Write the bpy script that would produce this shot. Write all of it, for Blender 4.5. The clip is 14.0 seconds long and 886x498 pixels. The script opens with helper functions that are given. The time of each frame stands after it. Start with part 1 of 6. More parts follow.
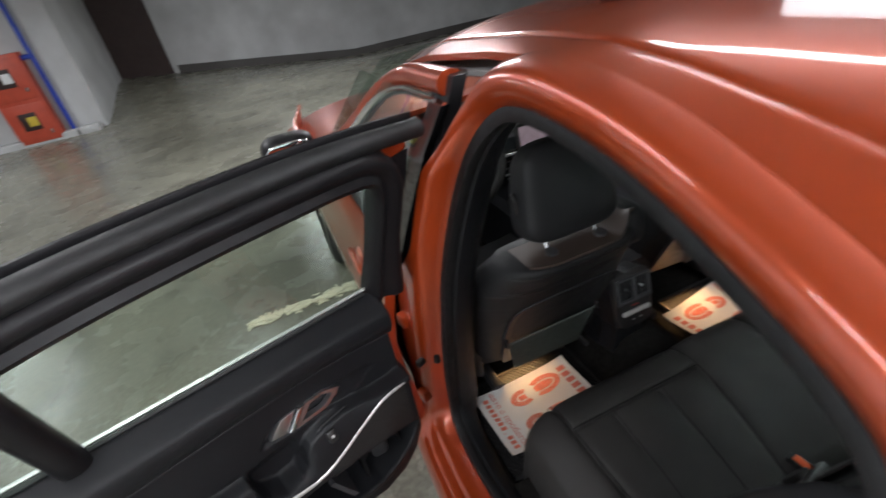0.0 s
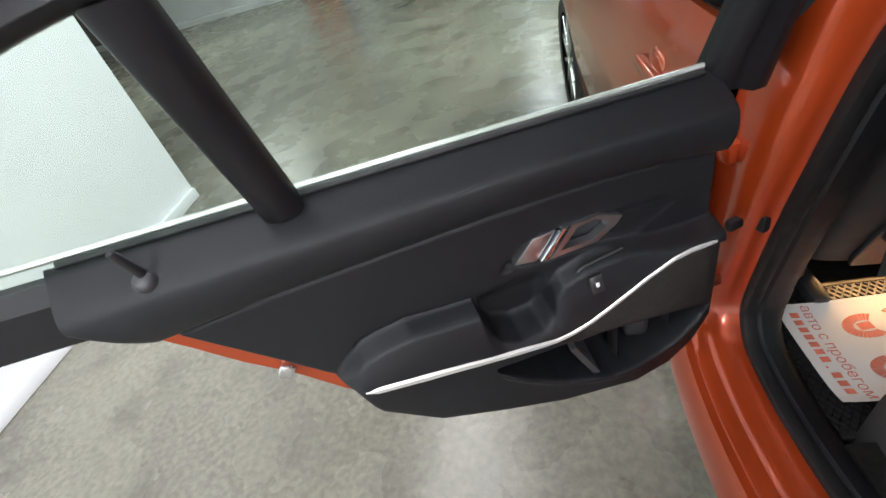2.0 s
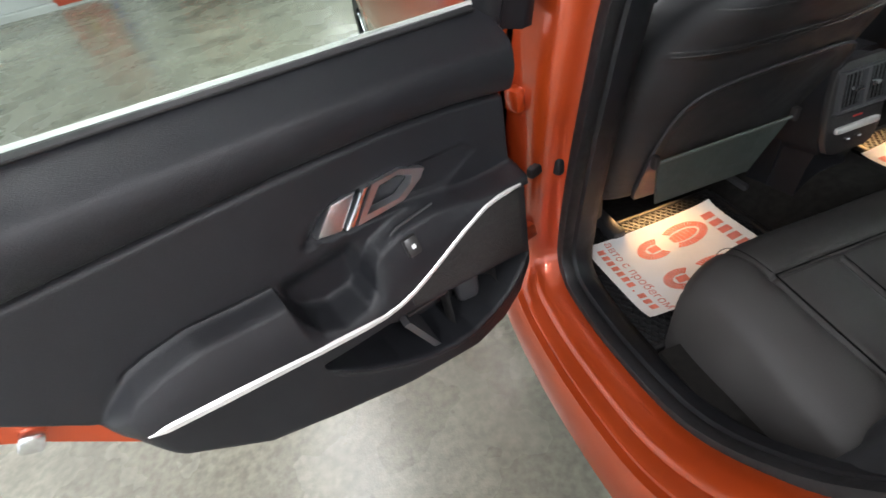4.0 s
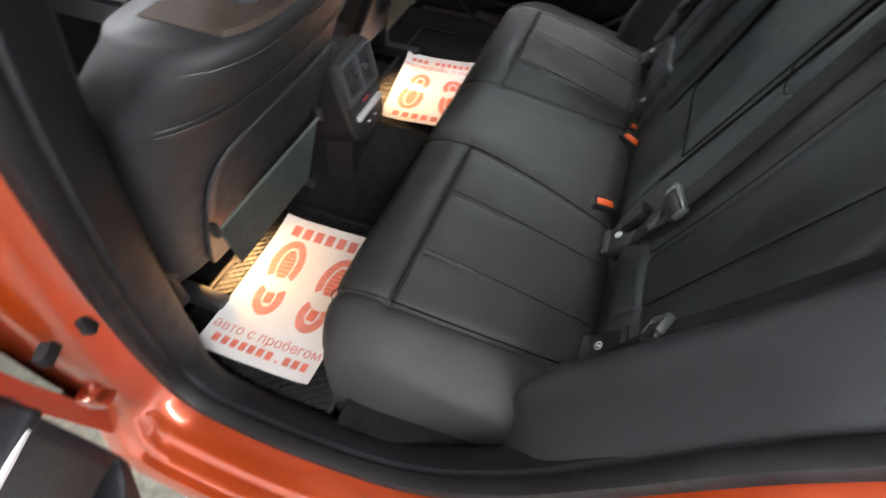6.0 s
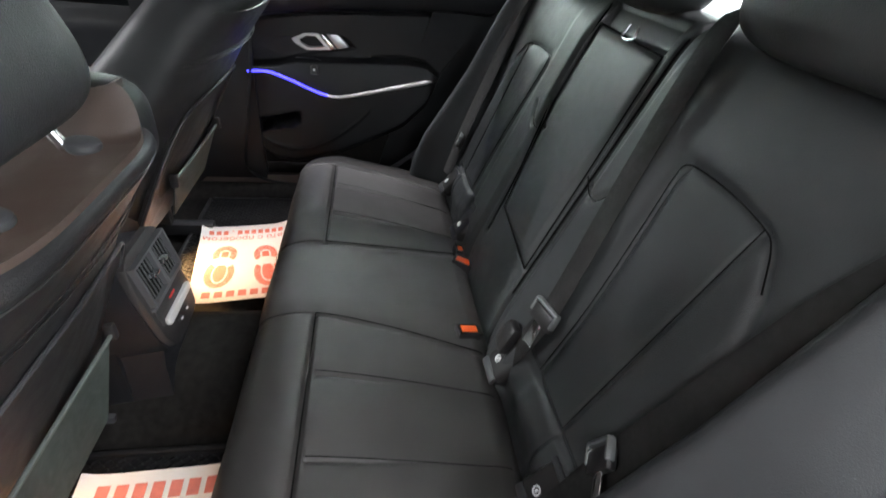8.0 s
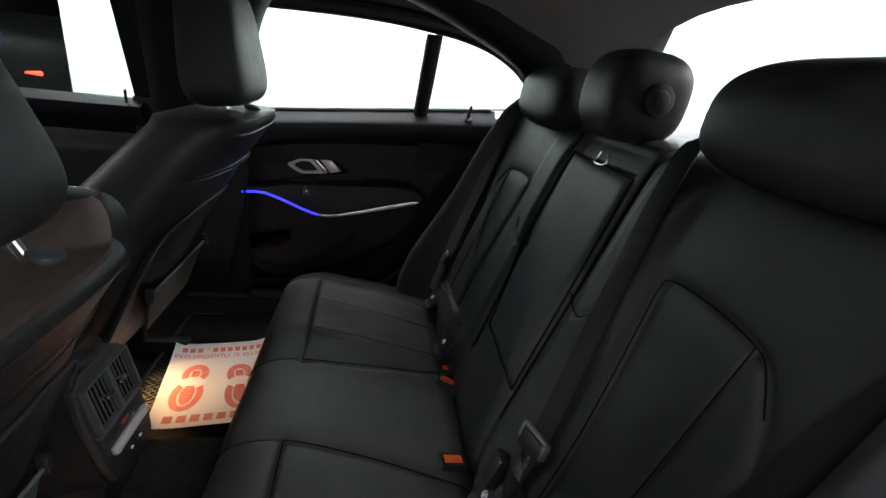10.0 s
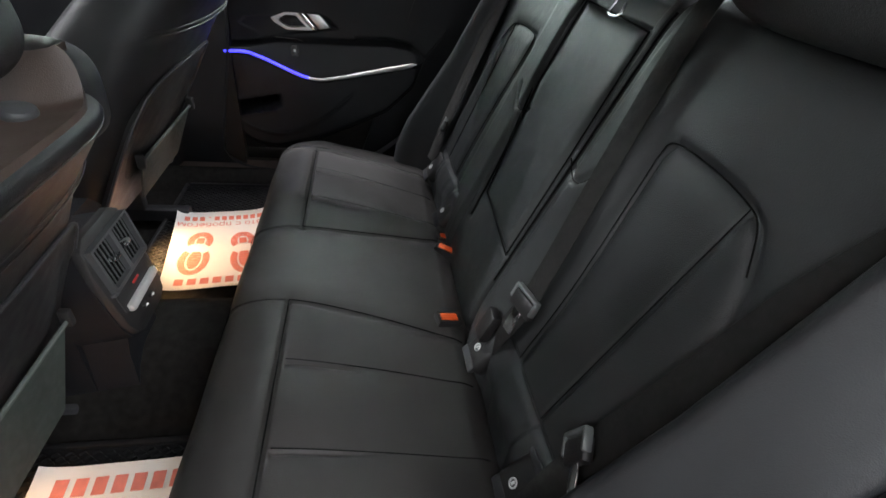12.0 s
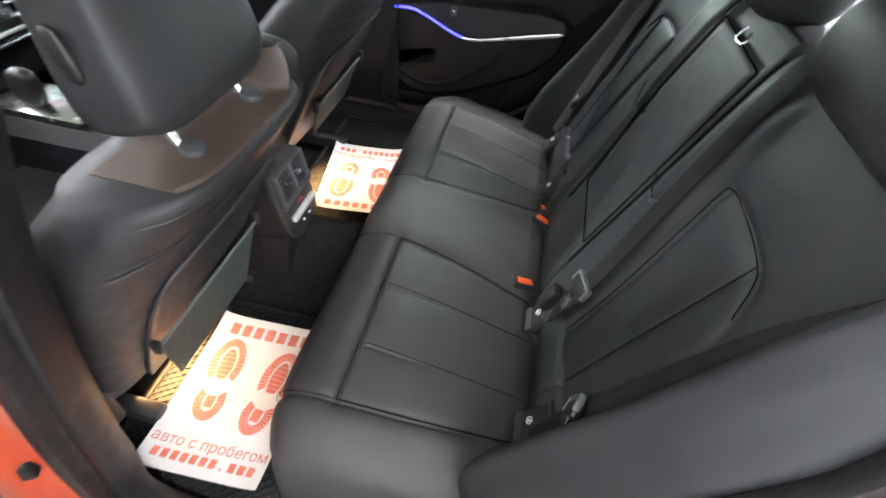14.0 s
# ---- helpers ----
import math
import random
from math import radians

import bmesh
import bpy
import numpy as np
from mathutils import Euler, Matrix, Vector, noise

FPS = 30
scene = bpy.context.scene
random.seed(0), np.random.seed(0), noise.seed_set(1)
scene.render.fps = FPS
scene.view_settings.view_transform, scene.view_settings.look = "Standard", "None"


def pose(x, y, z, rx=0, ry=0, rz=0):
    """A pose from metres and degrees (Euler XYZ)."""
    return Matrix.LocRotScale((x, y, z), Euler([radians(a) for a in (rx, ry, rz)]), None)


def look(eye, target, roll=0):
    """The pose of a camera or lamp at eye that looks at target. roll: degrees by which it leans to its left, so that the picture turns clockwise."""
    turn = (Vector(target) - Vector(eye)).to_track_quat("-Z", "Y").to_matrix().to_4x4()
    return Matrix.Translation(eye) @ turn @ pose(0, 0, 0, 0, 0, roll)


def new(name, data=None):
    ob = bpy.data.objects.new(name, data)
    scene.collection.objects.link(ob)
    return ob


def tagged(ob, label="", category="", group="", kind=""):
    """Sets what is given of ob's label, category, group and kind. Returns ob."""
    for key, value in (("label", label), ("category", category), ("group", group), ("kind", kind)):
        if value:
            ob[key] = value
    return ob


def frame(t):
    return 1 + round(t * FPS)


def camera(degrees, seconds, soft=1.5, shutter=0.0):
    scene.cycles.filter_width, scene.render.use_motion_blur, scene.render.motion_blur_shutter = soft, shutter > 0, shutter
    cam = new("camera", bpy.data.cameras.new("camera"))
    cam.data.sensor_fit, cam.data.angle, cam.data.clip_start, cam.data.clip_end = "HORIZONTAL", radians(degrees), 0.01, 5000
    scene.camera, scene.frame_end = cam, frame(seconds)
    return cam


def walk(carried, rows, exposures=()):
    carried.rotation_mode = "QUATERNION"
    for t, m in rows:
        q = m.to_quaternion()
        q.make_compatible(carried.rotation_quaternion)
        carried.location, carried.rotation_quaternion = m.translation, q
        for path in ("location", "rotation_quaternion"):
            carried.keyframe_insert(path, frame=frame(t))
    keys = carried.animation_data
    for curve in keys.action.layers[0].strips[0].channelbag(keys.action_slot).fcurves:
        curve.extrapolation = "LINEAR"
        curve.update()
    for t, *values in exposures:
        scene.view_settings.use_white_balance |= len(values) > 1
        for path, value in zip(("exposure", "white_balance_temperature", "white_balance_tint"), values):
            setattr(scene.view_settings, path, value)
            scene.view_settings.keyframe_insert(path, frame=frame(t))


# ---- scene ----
cam = camera(87.3, 14.0, soft=1.5, shutter=0.3)
PATH = [
    (0, (-1.02, -1.158, 1.577), (-0.504, 0.473, 0.542), -11.1),
    (0.5, (-1.09, -1.029, 1.47), (-1.019, 0.667, 0.413), -14.0),
    (1, (-1.14, -0.972, 1.404), (-1.374, 0.662, 0.276), -15.3),
    (1.5, (-1.169, -0.937, 1.339), (-1.556, 0.631, 0.159), -17.4),
    (2, (-1.192, -0.909, 1.257), (-1.594, 0.618, 0.029), -17.9),
    (2.2, (-1.198, -0.902, 1.228), (-1.571, 0.623, -0.01), -17.5),
    (4.3, (-1.147, -0.884, 1.143), (-0.789, 0.553, -0.201), -11.8),
    (4.5, (-1.151, -0.862, 1.139), (-0.701, 0.518, -0.236), -10.1),
    (5, (-1.133, -0.843, 1.135), (-0.426, 0.376, -0.283), -7.0),
    (5.5, (-1.051, -0.79, 1.163), (-0.063, 0.069, -0.348), -1.8),
    (6, (-0.91, -0.706, 1.169), (0.247, -0.333, -0.419), 3.3),
    (6.5, (-0.857, -0.661, 1.144), (0.386, -0.621, -0.422), 5.0),
    (7, (-0.837, -0.629, 1.143), (0.47, -0.781, -0.363), 5.5),
    (7.5, (-0.829, -0.61, 1.141), (0.598, -0.851, -0.24), 5.9),
    (8, (-0.825, -0.61, 1.144), (0.786, -0.923, 0.0), 6.4),
    (8.5, (-0.819, -0.622, 1.142), (0.952, -0.969, 0.28), 7.1),
    (8.7, (-0.818, -0.624, 1.141), (0.997, -0.959, 0.372), 6.9),
    (10.8, (-0.808, -0.632, 1.126), (1.037, -0.97, 0.432), 6.3),
    (11, (-0.808, -0.631, 1.124), (0.983, -0.981, 0.307), 6.6),
    (11.5, (-0.811, -0.633, 1.119), (0.87, -0.988, 0.095), 7.2),
    (12, (-0.81, -0.639, 1.117), (0.776, -0.987, -0.05), 7.5),
    (12.5, (-0.813, -0.644, 1.118), (0.698, -0.977, -0.15), 8.6),
    (13, (-0.816, -0.654, 1.127), (0.667, -0.927, -0.188), 9.6),
    (13.5, (-0.831, -0.669, 1.162), (0.605, -0.786, -0.225), 9.2),
    (14, (-0.907, -0.699, 1.28), (0.489, -0.536, -0.143), 7.6),
]
EXPOSURES = [(0.0, -1.2), (0.5, -0.63), (1.0, -0.55), (1.5, -0.6), (2.2, -0.6), (4.3, -0.08), (5.0, 0.12), (6.0, 0.55), (7.5, 0.73), (8.5, 0.74), (8.8, 0.5), (10.8, -1.3), (11.1, -1.3), (11.5, -1.0), (12.0, 0.2), (12.5, 0.8), (13.5, 0.95), (14.0, 1.05)]
walk(cam, [(t, look(eye, target, roll)) for t, eye, target, roll in PATH], EXPOSURES)

# ---- light ----
world = bpy.data.worlds.new("garage_air")
scene.world = world
world.use_nodes = True
world.node_tree.nodes["Background"].inputs[0].default_value = (0.8, 0.9, 1.0, 1)
world.node_tree.nodes["Background"].inputs[1].default_value = 0.05
TUBE_POWER = 42.0
FOOT_POWER = 0.95


def area_lamp(name, m, sx, sy, power, color, spread=180):
    data = bpy.data.lights.new(name, "AREA")
    data.shape, data.size, data.size_y, data.energy, data.color = "RECTANGLE", sx, sy, power, color
    data.spread = radians(spread)
    ob = new(name, data)
    ob.matrix_world = m
    return ob


# x, y, strength, tilt towards the panels
TUBES = [(-2.0, -2.2, 2.4, -18), (-2.0, 0.6, 1.6, -14), (-2.0, 3.4, 2.0, 0), (1.55, -2.2, 5.6, 50), (1.55, 0.1, 5.6, 50), (0.7, 3.9, 6.0, 0), (-0.2, -3.7, 6.5, 0), (0.75, -0.4, 0.9, 0), (-5.2, 5.4, 3.6, 0), (-0.6, 7.6, 2.6, 0)]
for tx, ty, k, tilt in TUBES:
    area_lamp("tube_light", pose(tx, ty, 2.56, 0, -tilt, 0), 0.12, 2.2, TUBE_POWER * k, (0.97, 0.985, 1.03))
# warm courtesy lamps under the front seats
area_lamp("footwell_light", look((-0.48, -0.070, 0.360), (-0.48, -0.12, 0.30)), 0.16, 0.02, FOOT_POWER * 0.75, (1.0, 0.56, 0.22), 115)
area_lamp("footwell_light", look((0.24, -0.080, 0.365), (0.24, -0.18, 0.30)), 0.16, 0.02, FOOT_POWER, (1.0, 0.56, 0.22), 115)


# ---- materials ----
def mk(name, base, rough=0.5, metal=0.0, vary=0.15, vscale=6.0, bump=0.0, bscale=300.0, coat=0.0, spec=0.5, emit=None, estr=0.0, rvary=0.1, voronoi=False):
    m = bpy.data.materials.new(name)
    m.use_nodes = True
    nt = m.node_tree
    b = nt.nodes["Principled BSDF"]
    b.inputs["Metallic"].default_value = metal
    b.inputs["Coat Weight"].default_value = coat
    b.inputs["Coat Roughness"].default_value = 0.04
    b.inputs["Specular IOR Level"].default_value = spec
    if emit:
        b.inputs["Emission Color"].default_value = (*emit, 1)
        b.inputs["Emission Strength"].default_value = estr
    co = nt.nodes.new("ShaderNodeTexCoord")
    big = nt.nodes.new("ShaderNodeTexNoise")
    big.inputs["Scale"].default_value, big.inputs["Detail"].default_value = vscale, 5
    nt.links.new(co.outputs["Object"], big.inputs["Vector"])
    ramp = nt.nodes.new("ShaderNodeMapRange")
    ramp.inputs["From Min"].default_value, ramp.inputs["From Max"].default_value = 0.3, 0.7
    ramp.inputs["To Min"].default_value, ramp.inputs["To Max"].default_value = 1 - vary, 1 + vary
    nt.links.new(big.outputs[0], ramp.inputs["Value"])
    mul = nt.nodes.new("ShaderNodeVectorMath")
    mul.operation = "SCALE"
    mul.inputs[0].default_value = base
    nt.links.new(ramp.outputs[0], mul.inputs["Scale"])
    nt.links.new(mul.outputs[0], b.inputs["Base Color"])
    rr = nt.nodes.new("ShaderNodeMapRange")
    rr.inputs["From Min"].default_value, rr.inputs["From Max"].default_value = 0.3, 0.7
    rr.inputs["To Min"].default_value, rr.inputs["To Max"].default_value = max(rough - rvary, 0.02), min(rough + rvary, 1)
    mid = nt.nodes.new("ShaderNodeTexNoise")
    mid.inputs["Scale"].default_value, mid.inputs["Detail"].default_value = vscale * 4, 4
    nt.links.new(co.outputs["Object"], mid.inputs["Vector"])
    nt.links.new(mid.outputs[0], rr.inputs["Value"])
    nt.links.new(rr.outputs[0], b.inputs["Roughness"])
    if bump:
        fine = nt.nodes.new("ShaderNodeTexVoronoi" if voronoi else "ShaderNodeTexNoise")
        fine.inputs["Scale"].default_value = bscale
        nt.links.new(co.outputs["Object"], fine.inputs["Vector"])
        bp = nt.nodes.new("ShaderNodeBump")
        bp.inputs["Strength"].default_value, bp.inputs["Distance"].default_value = bump, 0.001
        nt.links.new(fine.outputs[0], bp.inputs["Height"])
        nt.links.new(bp.outputs[0], b.inputs["Normal"])
    return m


def glass(name, tint, rough=0.0):
    """Clear sheet glass: lets light straight through, with a mirror gloss on top that grows towards grazing sight."""
    m = bpy.data.materials.new(name)
    m.use_nodes = True
    nt = m.node_tree
    nt.nodes.remove(nt.nodes["Principled BSDF"])
    tr, gl, mx, lw, pw, ad = (nt.nodes.new("ShaderNode" + k) for k in ("BsdfTransparent", "BsdfGlossy", "MixShader", "LayerWeight", "Math", "Math"))
    tr.inputs[0].default_value = (*tint, 1)
    gl.inputs["Roughness"].default_value = rough
    lw.inputs["Blend"].default_value = 0.5
    pw.operation, ad.operation = "POWER", "MULTIPLY_ADD"
    pw.inputs[1].default_value, ad.inputs[1].default_value, ad.inputs[2].default_value = 5.0, 0.8, 0.03
    nt.links.new(lw.outputs["Facing"], pw.inputs[0])
    nt.links.new(pw.outputs[0], ad.inputs[0])
    nt.links.new(ad.outputs[0], mx.inputs[0])
    nt.links.new(tr.outputs[0], mx.inputs[1])
    nt.links.new(gl.outputs[0], mx.inputs[2])
    nt.links.new(mx.outputs[0], nt.nodes["Material Output"].inputs[0])
    return m


# one black leather; warm, cool and darker copies carry each part's light
LEATHER = mk("black_leather", (0.041, 0.0380, 0.0366), 0.54, 0, 0.14, 9, 0.3, 700, spec=0.33, rvary=0.06, voronoi=True)
LEATHER_COOL_LIT = mk("black_leather_cool_lit", (0.037, 0.0392, 0.0400), 0.46, 0, 0.14, 9, 0.3, 700, spec=0.38, rvary=0.06, voronoi=True)
LEATHER_FRONT = mk("black_leather_front_seat", (0.025, 0.0252, 0.0268), 0.48, 0, 0.14, 9, 0.3, 700, spec=0.35, rvary=0.06, voronoi=True)
LEATHER_SOFT = mk("black_leather_side", (0.022, 0.0232, 0.0252), 0.5, 0, 0.12, 9, 0.2, 800, spec=0.35, rvary=0.05, voronoi=True)
SOFT_PLASTIC = mk("soft_grained_plastic", (0.0098, 0.0104, 0.0125), 0.47, 0, 0.1, 8, 0.3, 900, spec=0.33, rvary=0.05, voronoi=True)
HARD_PLASTIC = mk("hard_grey_plastic", (0.040, 0.040, 0.043), 0.45, 0, 0.1, 8, 0.2, 900, rvary=0.06)
BACK_PLASTIC = mk("seat_back_plastic", (0.022, 0.021, 0.021), 0.38, 0, 0.1, 8, 0.2, 900, rvary=0.06)
FRAME_BLACK = mk("window_frame_black", (0.011, 0.0105, 0.012), 0.42, 0, 0.1, 6, 0.1, 500, spec=0.27, rvary=0.06)
GLOSS_BLACK = mk("gloss_black_trim", (0.008, 0.008, 0.009), 0.12, 0, 0.05, 6, coat=0.6, rvary=0.03)
SPEAKER_MESH = mk("perforated_cover", (0.014, 0.014, 0.014), 0.6, 0, 0.2, 40, 1.0, 420, voronoi=True)
RUBBER = mk("black_rubber", (0.010, 0.010, 0.011), 0.55, 0, 0.2, 14, 0.25, 350)
CARPET = mk("dark_carpet", (0.014, 0.013, 0.012), 0.95, 0, 0.35, 60, 0.8, 900, spec=0.1)
SEAM = mk("black_seam_thread", (0.004, 0.004, 0.004), 0.8, spec=0.1)
BELT = mk("belt_webbing", (0.022, 0.0212, 0.0205), 0.75, 0, 0.15, 30, 0.4, 1200, spec=0.22)
MESH_NET = mk("pocket_net", (0.036, 0.047, 0.041), 0.7, 0, 0.15, 20, 0.6, 1100, voronoi=True)
PAINT = mk("orange_metallic_paint", (0.42, 0.052, 0.008), 0.30, 0.4, 0.06, 3, 0.05, 2500, coat=1.0, rvary=0.02)
SILVER = mk("satin_silver_trim", (0.72, 0.71, 0.70), 0.38, 0.55, 0.04, 10, rvary=0.05)
CHROME = mk("satin_chrome", (0.76, 0.77, 0.79), 0.22, 1.0, 0.05, 10, rvary=0.08)
TONGUE_STEEL = mk("grey_coated_steel", (0.17, 0.18, 0.18), 0.4, 0.3, 0.08, 30)
HANDLE = mk("satin_silver_handle", (0.62, 0.63, 0.65), 0.36, 1.0, 0.05, 10, rvary=0.06)
# dark plastic with the warm light that falls on it mixed into its colour
WARM_LIT_BROWN = mk("warm_lit_brown", (0.085, 0.060, 0.049), 0.45, 0, 0.12, 9, 0.2, 700, rvary=0.06, voronoi=True)
VENT_GREY = mk("grey_vent_surround", (0.062, 0.064, 0.067), 0.42, 0.0, 0.08, 20, rvary=0.05)
BRIGHT = mk("bright_trim", (0.86, 0.87, 0.88), 0.12, 1.0, 0.04, 10, rvary=0.05)
ORANGE_PLASTIC = mk("orange_button_plastic", (0.85, 0.11, 0.02), 0.4, 0, 0.05, 20)
PAPER = mk("white_paper", (0.80, 0.78, 0.76), 0.7, 0, 0.04, 12, 0.2, 60)
RED_INK = mk("red_ink", (0.74, 0.20, 0.14), 0.6, 0, 0.15, 60)
RED_INK_THIN = mk("faded_red_ink", (0.66, 0.20, 0.16), 0.6, 0, 0.12, 60)
WHITE_PRINT = mk("white_print", (0.75, 0.76, 0.76), 0.5, 0, 0.05, 30)
BLUE_GLOW = mk("blue_ambient_light", (0.1, 0.1, 0.6), 0.4, 0, 0.02, 5, emit=(0.04, 0.035, 1.0), estr=3.2)
SCREEN_GLOW = mk("lit_screen", (0.2, 0.18, 0.22), 0.2, 0, 0.3, 30, emit=(0.75, 0.55, 0.62), estr=0.45)
RED_GLOW = mk("red_lamp", (0.5, 0.02, 0.01), 0.3, 0, 0.1, 30, emit=(1.0, 0.06, 0.02), estr=9.0)
GLASS = glass("green_tinted_glass", (0.86, 0.92, 0.88))
CONCRETE = None
WHITE_PANEL = mk("white_sheet_panel", (0.80, 0.83, 0.85), 0.55, 0, 0.03, 1.5, 0.05, 30)
WALL_PAINT = mk("grey_painted_concrete", (0.52, 0.53, 0.53), 0.8, 0, 0.18, 1.4, 0.5, 40)
# wall colour taken down to near black: shade put into the paint
SHADE_WALL = mk("shade_dark_wall", (0.10, 0.095, 0.09), 0.85, 0, 0.2, 1.0, 0.4, 40)
CEILING = mk("concrete_ceiling", (0.38, 0.38, 0.36), 0.9, 0, 0.15, 1.0, 0.4, 30)
RED_METAL = mk("red_painted_steel", (0.50, 0.075, 0.04), 0.45, 0, 0.12, 8)
BLUE_PIPE = mk("blue_painted_pipe", (0.02, 0.06, 0.42), 0.4, 0, 0.12, 8)
BROWN_DOOR = mk("dark_brown_steel", (0.035, 0.018, 0.015), 0.6, 0, 0.15, 3)
TYRE = mk("tyre_rubber", (0.02, 0.02, 0.02), 0.75, 0, 0.2, 20, 0.3, 300)
YELLOW = mk("yellow_sticker", (0.6, 0.45, 0.05), 0.6)
MIRROR = mk("mirror_glass", (0.85, 0.88, 0.9), 0.02, 1.0, 0.0, 1, rvary=0.0)


def concrete_floor():
    """Polished, stained garage concrete: broad blotches, small dark spots and damp, glossier patches."""
    m = mk("polished_concrete_floor", (0.196, 0.192, 0.152), 0.27, 0, 0.30, 0.8, 0.4, 150, rvary=0.07)
    nt = m.node_tree
    b = nt.nodes["Principled BSDF"]
    co = nt.nodes.new("ShaderNodeTexCoord")
    spots = nt.nodes.new("ShaderNodeTexNoise")
    spots.inputs["Scale"].default_value, spots.inputs["Detail"].default_value = 3.4, 9
    nt.links.new(co.outputs["Object"], spots.inputs["Vector"])
    lim = nt.nodes.new("ShaderNodeMapRange")
    lim.inputs["From Min"].default_value, lim.inputs["From Max"].default_value = 0.52, 0.70
    lim.inputs["To Min"].default_value, lim.inputs["To Max"].default_value = 0.0, 0.5
    nt.links.new(spots.outputs[0], lim.inputs["Value"])
    grain = nt.nodes.new("ShaderNodeTexNoise")
    grain.inputs["Scale"].default_value, grain.inputs["Detail"].default_value = 42, 8
    nt.links.new(co.outputs["Object"], grain.inputs["Vector"])
    gr = nt.nodes.new("ShaderNodeMapRange")
    gr.inputs["From Min"].default_value, gr.inputs["From Max"].default_value = 0.35, 0.65
    gr.inputs["To Min"].default_value, gr.inputs["To Max"].default_value = 0.80, 1.18
    nt.links.new(grain.outputs[0], gr.inputs["Value"])
    mix = nt.nodes.new("ShaderNodeMix")
    mix.data_type = "RGBA"
    mix.inputs[7].default_value = (0.085, 0.08, 0.065, 1)
    src = b.inputs["Base Color"].links[0].from_socket
    sc = nt.nodes.new("ShaderNodeVectorMath")
    sc.operation = "SCALE"
    nt.links.new(src, sc.inputs[0])
    nt.links.new(gr.outputs[0], sc.inputs["Scale"])
    nt.links.new(lim.outputs[0], mix.inputs[0])
    nt.links.new(sc.outputs[0], mix.inputs[6])
    nt.links.new(mix.outputs[2], b.inputs["Base Color"])
    return m


CONCRETE = concrete_floor()


# ---- builders ----
def thing(name, label, category, at=(0, 0, 0), group="", kind=""):
    ob = new(name)
    ob.location = at
    ob.empty_display_size = 0.1
    return tagged(ob, label, category, group, kind)


def root_of(ob):
    while ob.parent:
        ob = ob.parent
    return ob


def part(name, bm, material, parent=None, label="", smooth=True, angle=40):
    """One bmesh, given in world coordinates, as one mesh object under a thing or a part."""
    bmesh.ops.recalc_face_normals(bm, faces=bm.faces)
    if parent is not None:
        off = root_of(parent).location
        for v in bm.verts:
            v.co -= off
    for f in bm.faces:
        f.smooth = smooth
    if smooth and angle < 180:
        lim = radians(angle)
        for e in bm.edges:
            if len(e.link_faces) == 2 and e.calc_face_angle(0) > lim:
                e.smooth = False
    me = bpy.data.meshes.new(name)
    bm.to_mesh(me)
    bm.free()
    me.materials.append(material)
    ob = new(name, me)
    ob.parent = parent
    if label:
        ob["label"] = label
    return ob


def grid(rows, close=False, flip=False):
    """A sheet of quads from rows of points."""
    bm = bmesh.new()
    vs = [[bm.verts.new(p) for p in r] for r in rows]
    n = len(rows[0])
    for i in range(len(vs) - 1):
        for j in range(n if close else n - 1):
            a, b, c, e = vs[i][j], vs[i][(j + 1) % n], vs[i + 1][(j + 1) % n], vs[i + 1][j]
            bm.faces.new((a, b, c, e))
    return bm


def slab(rows, back):
    """A closed sheet: rows of points, and the same rows pushed by back (a vector or a function of the point)."""
    n, m = len(rows), len(rows[0])
    bm = bmesh.new()
    f = [[bm.verts.new(p) for p in r] for r in rows]
    g = [[bm.verts.new(Vector(p) + (back(p) if callable(back) else Vector(back))) for p in r] for r in rows]
    for i in range(n - 1):
        for j in range(m - 1):
            bm.faces.new((f[i][j], f[i][j + 1], f[i + 1][j + 1], f[i + 1][j]))
            bm.faces.new((g[i][j], g[i + 1][j], g[i + 1][j + 1], g[i][j + 1]))
    for i in range(n - 1):
        for j in (0, m - 1):
            bm.faces.new((f[i][j], f[i + 1][j], g[i + 1][j], g[i][j]))
    for j in range(m - 1):
        for i in (0, n - 1):
            bm.faces.new((f[i][j], f[i][j + 1], g[i][j + 1], g[i][j]))
    return bm


def loft(rings, caps=True):
    bm = grid(rings, close=True)
    bm.verts.ensure_lookup_table()
    n = len(rings[0])
    if caps:
        bm.faces.new([bm.verts[i] for i in range(n)])
        bm.faces.new([bm.verts[len(rings) * n - n + i] for i in range(n)])
    return bm


def spline(pts, n, closed=False):
    """n points, evenly along a smooth curve through pts."""
    p = [Vector(q) for q in pts]
    k = len(p)
    out = []
    segs = k if closed else k - 1
    for i in range(segs):
        a = p[(i - 1) % k] if closed or i else p[0] * 2 - p[1]
        b, c = p[i], p[(i + 1) % k]
        e = p[(i + 2) % k] if closed or i + 2 < k else c * 2 - b
        for s in range(24):
            t = s / 24
            out.append(0.5 * (2 * b + (c - a) * t + (2 * a - 5 * b + 4 * c - e) * t * t + (3 * b - a - 3 * c + e) * t ** 3))
    out.append(p[0] if closed else p[-1])
    arr = np.array([list(q) for q in out])
    s = np.r_[0, np.cumsum(np.linalg.norm(np.diff(arr, axis=0), axis=1))]
    want = np.linspace(0, s[-1], n + 1)[:-1] if closed else np.linspace(0, s[-1], n)
    return [Vector([np.interp(w, s, arr[:, a]) for a in range(arr.shape[1])]) for w in want]


